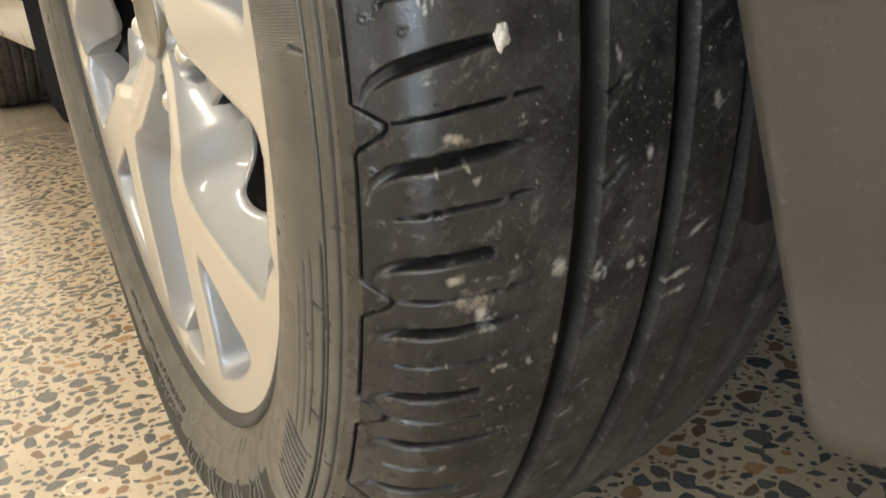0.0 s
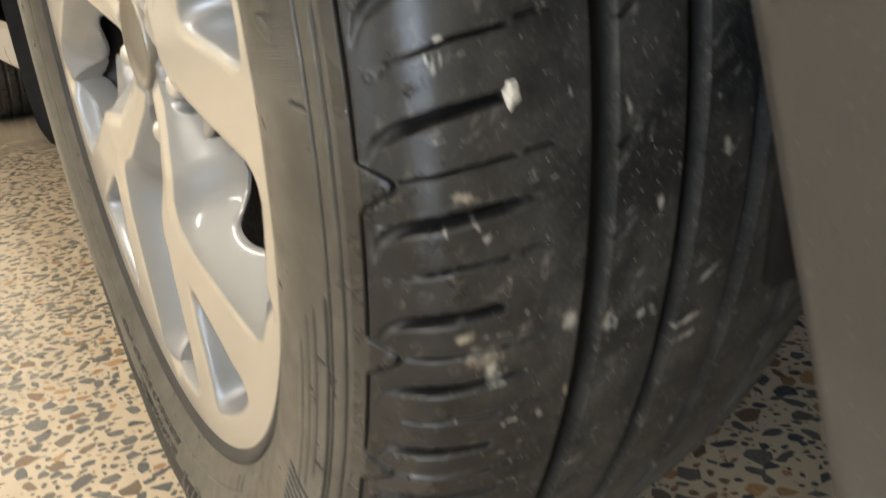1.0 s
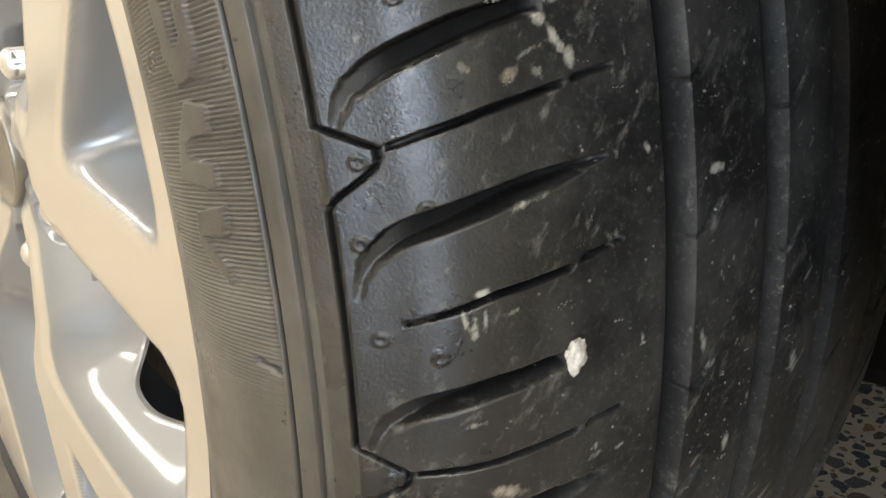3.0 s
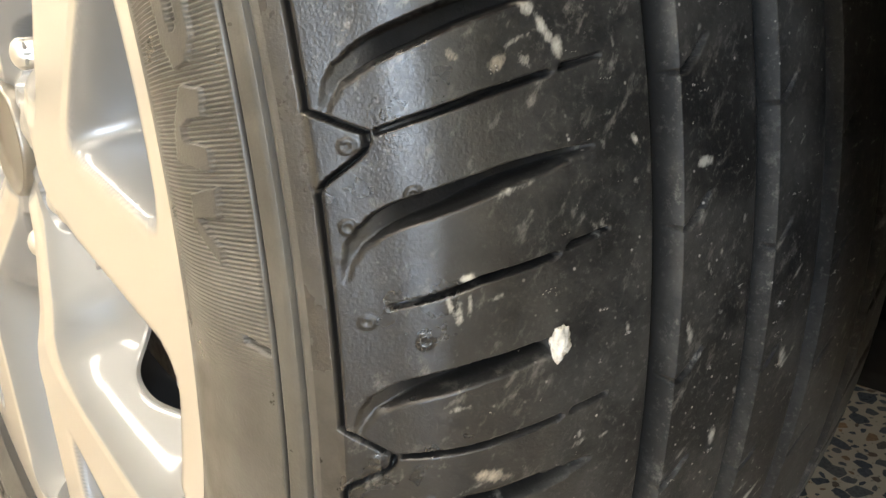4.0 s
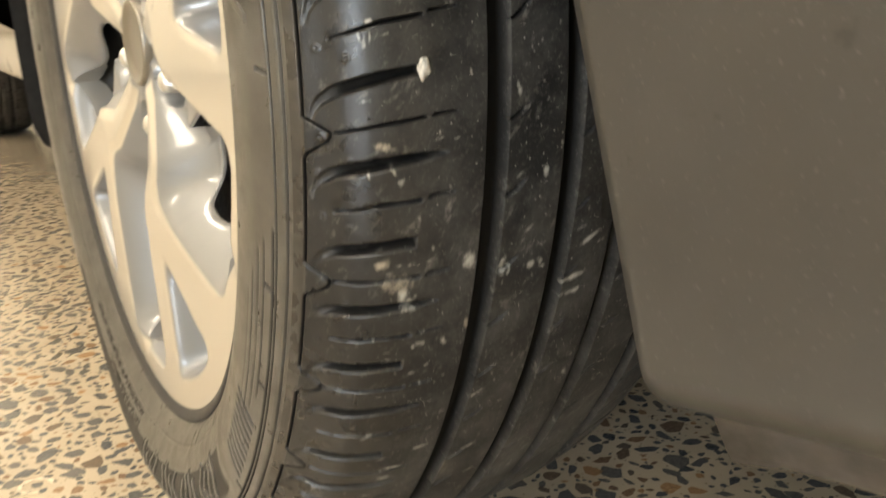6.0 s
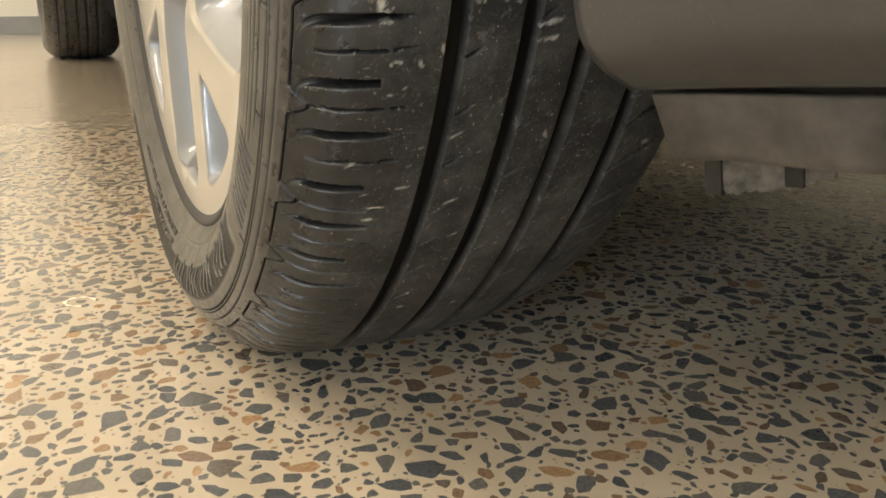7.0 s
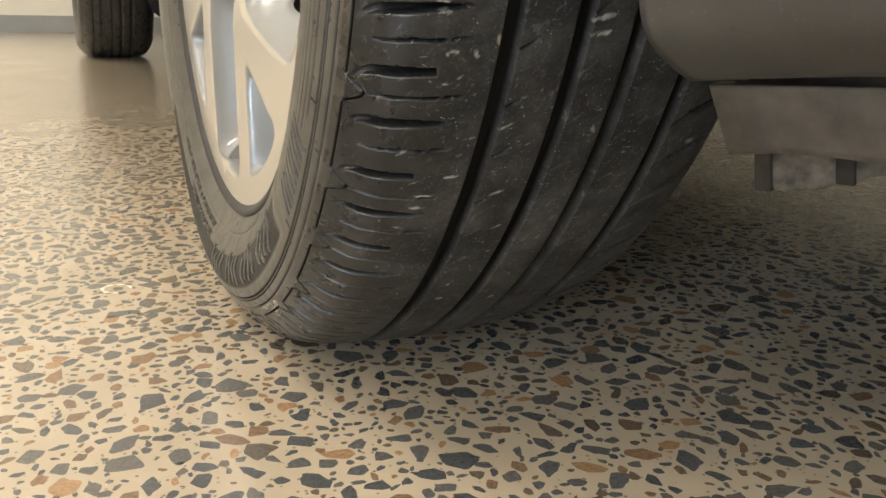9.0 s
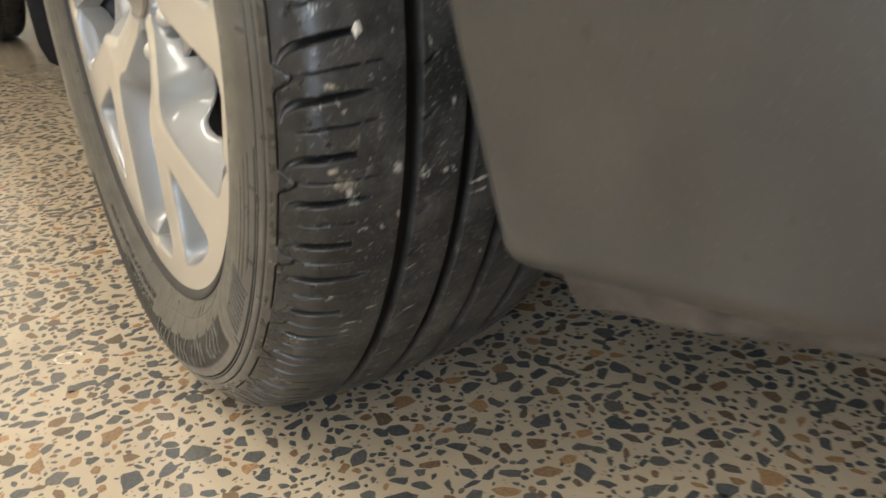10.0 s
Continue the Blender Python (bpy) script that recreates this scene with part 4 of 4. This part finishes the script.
# air deflector strip under the bumper
nd = 60
sd = np.linspace(0, 0.9, nd)
an_d = np.radians(20 + 24 * sstep(0.04, 0.2, sd) + 42 * sstep(0.2, 0.8, sd))
di = np.r_[0, np.cumsum((np.sin(an_d)[1:] + np.sin(an_d)[:-1]) / 2 * np.diff(sd))]
db = -np.r_[0, np.cumsum((np.cos(an_d)[1:] + np.cos(an_d)[:-1]) / 2 * np.diff(sd))]
rows_d = []
for f_, depth in ((0.0, 0.0), (0.04, 0.0), (0.85, 0.0035), (0.97, 0.005), (1.0, 0.009), (1.0, 0.035)):
    z = 0.2163 + 0.030 * (1 - np.exp(-sd / 0.35)) - f_ * (0.0242 - 0.012 * (1 - np.exp(-sd / 0.35)))
    i0, b0 = 0.1691 + 0.0065 * f_, 0.0934 - 0.004 * f_
    wav = 0.0008 * np.sin(sd * 90) + 0.0006 * np.sin(sd * 37 + 1)
    rows_d.append(np.stack([i0 + di + np.cos(an_d) * (depth + wav), b0 + db + np.sin(an_d) * (depth + wav), z + wav * f_], -1))
top_back = rows_d[0] + np.array([0.020, 0.009, -0.001])
Pd = np.stack([rows_d[0] + np.array([0.026, 0.012, 0.020]), top_back] + rows_d)
end = np.stack([Pd[:, 0] + np.array([0.012, 0.009, 0.0]), Pd[:, 0]], 1)
grid_mesh("air_deflector", np.concatenate([end[:, :1], Pd], 1), DEFLECT, car, label="scraped grey plastic air deflector under the bumper")

# bracket and foil-like shield hanging behind the deflector
def hung(s_, back, z):
    """A place behind the deflector, s_ metres along it and back metres further inboard."""
    return 0.2146 + 0.50 * s_ + 0.866 * back, 0.1196 - 0.866 * s_ + 0.50 * back, z


for s_, wide_, top, low in ((0.0084, 0.0064, 0.186, 0.1728), (0.0372, 0.0066, 0.189, 0.1795)):
    bm = box_bm(-wide_ / 2, wide_ / 2, 0, 0.006, low - top, 0.022, 0.0008)
    for vtx in bm.verts:
        vtx.co.x -= 0.14 * vtx.co.z
    bmesh.ops.transform(bm, matrix=pose(*hung(s_, 0, top), 0, 0, -60), verts=bm.verts)
    part("bracket", bm, SOOT, car, "small dark bracket")
ncol, nrow = 60, 14
Pk = np.zeros((nrow, ncol, 3))
for a in range(nrow):
    for c in range(ncol):
        t, s_ = a / (nrow - 1), c / (ncol - 1)
        ragged = 0.0004 * math.sin(s_ * 61) + 0.0007 * math.sin(s_ * 23 + 1)
        crumple = 0.0005 * math.sin(t * 7 + s_ * 9) + 0.0004 * math.sin(s_ * 23 + t * 6)
        foot = 0.1735 + 0.0115 * s_ ** 1.6 + ragged
        Pk[a, c] = hung(0.0115 + 0.040 * s_, 0.005 + crumple, 0.205 - t * (0.205 - foot))
shield = grid_mesh("heat_shield", Pk, RUST, car, label="stained crumpled metal shield under the bumper")
shield.modifiers.new("thick", 'SOLIDIFY').thickness = 0.002

# dark underbody tray, and an unseen one added to shade the floor below
part("splash_tray", box_bm(0.33, 1.46, -0.14, 0.09, 0.226, 0.234, 0.002), DARK, car, "unseen dark tray added under the bumper to block light")
part("underbody", box_bm(0.30, 1.50, -0.02, 3.9, 0.235, 0.26, 0.004), DARK, car, "dark underbody")

# mud flap behind the front wheel
flap_pts = []
for t in np.linspace(0, 1, 22):
    z = 0.196 + 0.36 * t
    edge = 0.079 + 0.030 * math.exp(-(z - 0.196) / 0.012) + 0.004 * math.exp(-(z - 0.196) / 0.05)
    flap_pts.append((edge, z))
Pf = np.zeros((22, 12, 3))
for a, (e_, z) in enumerate(flap_pts):
    for c in range(12):
        s_ = c / 11
        Pf[a, c] = (e_ + s_ * (0.30 - e_), 0.905 - 0.02 * (1 - (1 - s_) ** 2) - 0.035 * sstep(0.30, 0.55, np.array(z)), z)
flap = grid_mesh("mud_flap", Pf, DARK, car, label="black rubber mud flap behind the wheel")
so = flap.modifiers.new("thick", 'SOLIDIFY')
so.thickness = 0.006

# sill and side between the wheels
sec = [(0.30, 0.262), (0.13, 0.262), (0.106, 0.267), (0.097, 0.275), (0.093, 0.290), (0.094, 0.318), (0.090, 0.326), (0.078, 0.333), (0.060, 0.345), (0.045, 0.40), (0.035, 0.55), (0.040, 0.72), (0.06, 0.95)]
bs = np.linspace(0.925, 2.62, 24)
grid_mesh("sill", np.array([[(i_ + 0.0, b_, z_) for b_ in bs] for i_, z_ in sec]), BODY, car, label="pale painted sill and door side")
grid_mesh("sill", np.array([[(1.80 - i_, b_, z_) for b_ in bs[::-1]] for i_, z_ in sec]), BODY, car, label="pale painted sill and door side")


def arch_body():
    """The body above the wheels: a side outline with both wheel openings, carried across the car."""
    pts = [(-0.62, 0.66)]
    for t in np.linspace(0, 1, 3):
        pts.append((0.02 * t - 0.05, 0.66))
    for cb in (0.5078, 3.05):
        for a in np.linspace(170, 10, 19):
            pts.append((cb - 0.415 * math.cos(radians(180 - a)) * 1.0, 0.34 + 0.415 * math.sin(radians(a))))
        pts += [(cb + 0.44, 0.70)]
    pts += [(3.95, 0.70), (4.0, 0.95), (3.85, 1.15), (3.5, 1.55), (2.6, 1.68), (1.7, 1.66), (1.05, 1.12), (0.2, 1.04), (-0.45, 0.86)]
    bm = bmesh.new()
    lo = [bm.verts.new((0.05 + 0.10 * max(0, z - 0.95), b, z)) for b, z in pts]
    hi = [bm.verts.new((1.75 - 0.10 * max(0, z - 0.95), b, z)) for b, z in pts]
    n = len(pts)
    bm.faces.new(lo)
    bm.faces.new(hi[::-1])
    for k in range(n):
        bm.faces.new((lo[k], lo[(k + 1) % n], hi[(k + 1) % n], hi[k]))
    bmesh.ops.triangulate(bm, faces=[f for f in bm.faces if len(f.verts) > 4])
    return bm


part("body", arch_body(), BODY, car, "pale painted body over the wheels")
for cb in (0.5078, 3.05):
    part("wheel_well", box_bm(0.36, 0.38, cb - 0.40, cb + 0.42, 0.20, 0.80, 0.004), DARK, car, "black liner inside the wheel opening")
    # curved liner over the wheel
    arc = np.radians(np.linspace(-8, 150, 30))
    Pl = np.array([[(i_, cb - 0.395 * math.cos(a), 0.33 + 0.395 * math.sin(a)) for a in arc] for i_ in (0.145, 0.20, 0.28, 0.362)])
    liner = grid_mesh("arch_liner", Pl, DARK, car, label="black plastic liner over the wheel")
    liner.modifiers.new("thick", 'SOLIDIFY').thickness = 0.004

# ---- the chips in the floor ----
crng = np.random.default_rng(21)
RING = Vector((-0.2925, 0.4922, 0))


def chip_outline(size, round_off=True):
    n = int(crng.integers(5, 9))
    a = np.sort(crng.uniform(0, 2 * math.pi, n) * 0.35 + np.linspace(0, 2 * math.pi, n, endpoint=False) * 0.65 + crng.uniform(0, 1))
    a = np.linspace(0, 2 * math.pi, n, endpoint=False) + crng.uniform(-0.32, 0.32, n)
    rad = size * crng.uniform(0.6, 1.2, n)
    el = crng.uniform(0.45, 0.92)
    x, y = rad * np.cos(a), rad * np.sin(a) * el
    if round_off:
        x, y = [np.stack([0.87 * c + 0.13 * np.roll(c, -1), 0.13 * c + 0.87 * np.roll(c, -1)], 1).reshape(-1) for c in (x, y)]
        x, y = x + crng.normal(0, 0.035 * size, len(x)), y + crng.normal(0, 0.035 * size, len(y))
    t = crng.uniform(0, math.pi)
    return np.stack([x * math.cos(t) - y * math.sin(t), x * math.sin(t) + y * math.cos(t)], -1)


def lay_chips():
    """Places and outlines of the chips, largest first, none lying on another."""
    cx, cy, half = -0.2, 0.55, 2.05
    cell = 0.03
    taken = {}
    out = []
    for size, tries in ((0.0098, 26000), (0.0080, 44000), (0.0060, 56000), (0.0042, 56000), (0.0025, 40000)):
        for _ in range(tries):
            s = size * crng.uniform(0.8, 1.25)
            x, y = cx + crng.uniform(-half, half), cy + crng.uniform(-half, half)
            if (x - cx) ** 2 + (y - cy) ** 2 > (2.0 - 0.75 * crng.random() ** 2) ** 2:
                continue
            if size < 0.005:
                x, y = cx + 0.1 + (x - cx) * 0.45, cy - 0.1 + (y - cy) * 0.45
            gx, gy = int(x // cell), int(y // cell)
            ok = True
            for u in (-1, 0, 1):
                for w in (-1, 0, 1):
                    for px, py, ps in taken.get((gx + u, gy + w), ()):
                        if (px - x) ** 2 + (py - y) ** 2 < (0.66 * (ps + s) + 0.0009) ** 2:
                            ok = False
                            break
                    if not ok:
                        break
                if not ok:
                    break
            if ok:
                taken.setdefault((gx, gy), []).append((x, y, s))
                out.append((x, y, s))
    return out


floor = bpy.data.objects["floor"]
chips = lay_chips()
near = [c for c in chips if -0.45 < c[0] < 0.35 and -0.02 < c[1] < 0.62 and c[2] > 0.005]
near.sort(key=lambda c: -c[2])
near = near[:300]
near_set = set(near)
verts, faces = [], []
for x, y, s in chips:
    if (x, y, s) in near_set:
        continue
    o = chip_outline(s, (x + 0.1) ** 2 + (y - 0.4) ** 2 < 0.8)
    k = len(verts)
    verts += [(x + p[0], y + p[1], 0.00012) for p in o]
    n = len(o)
    faces.append(tuple(range(k, k + n)))
    if (x + 0.1) ** 2 + (y - 0.4) ** 2 > 0.5:
        continue
    verts += [(x + p[0], y + p[1], -0.001) for p in o]
    faces += [(k + j, k + n + j, k + n + (j + 1) % n, k + (j + 1) % n) for j in range(n)]
stuff = link_mesh("floor_chips", verts, faces, CHIP, floor, False)
stuff.matrix_basis = CAR.inverted()
tagged(stuff, kind="stuff")
shapes = []
for k in range(40):
    o = chip_outline(1.0)
    n = len(o)
    vs = [(p[0], p[1], 0.00012) for p in o] + [(p[0], p[1], -0.001) for p in o]
    me = bpy.data.meshes.new("stone_chip")
    me.from_pydata(vs, [], [tuple(range(n))] + [(j, n + j, n + (j + 1) % n, (j + 1) % n) for j in range(n)])
    me.materials.append(CHIP_ONE)
    shapes.append(me)
for k, (x, y, s) in enumerate(near):
    ob = new("stone_chip", shapes[k % 40])
    ob.parent = floor
    ob.matrix_basis = CAR.inverted() @ Matrix.Translation((x, y, 0)) @ Matrix.Rotation(crng.uniform(0, 6.28), 4, 'Z') @ Matrix.Diagonal((s, s, 1, 1))

# a pale ring-shaped stain on the floor
ring_v, ring_f = [], []
for k in range(26):
    a = radians(20 + k * 11.2)
    w_ = 0.0014 * (0.1 + abs(math.sin(k * 0.7)))
    for rr_ in (0.0100 - w_, 0.0100 + w_):
        ring_v.append((RING.x + rr_ * math.cos(a) * 1.15, RING.y + rr_ * math.sin(a), 0.0008))
    if k:
        ring_f.append((2 * k - 2, 2 * k - 1, 2 * k + 1, 2 * k))
stain = link_mesh("stain", ring_v, ring_f, STAIN, floor, False, "pale ring-shaped stain")
stain.matrix_basis = CAR.inverted()
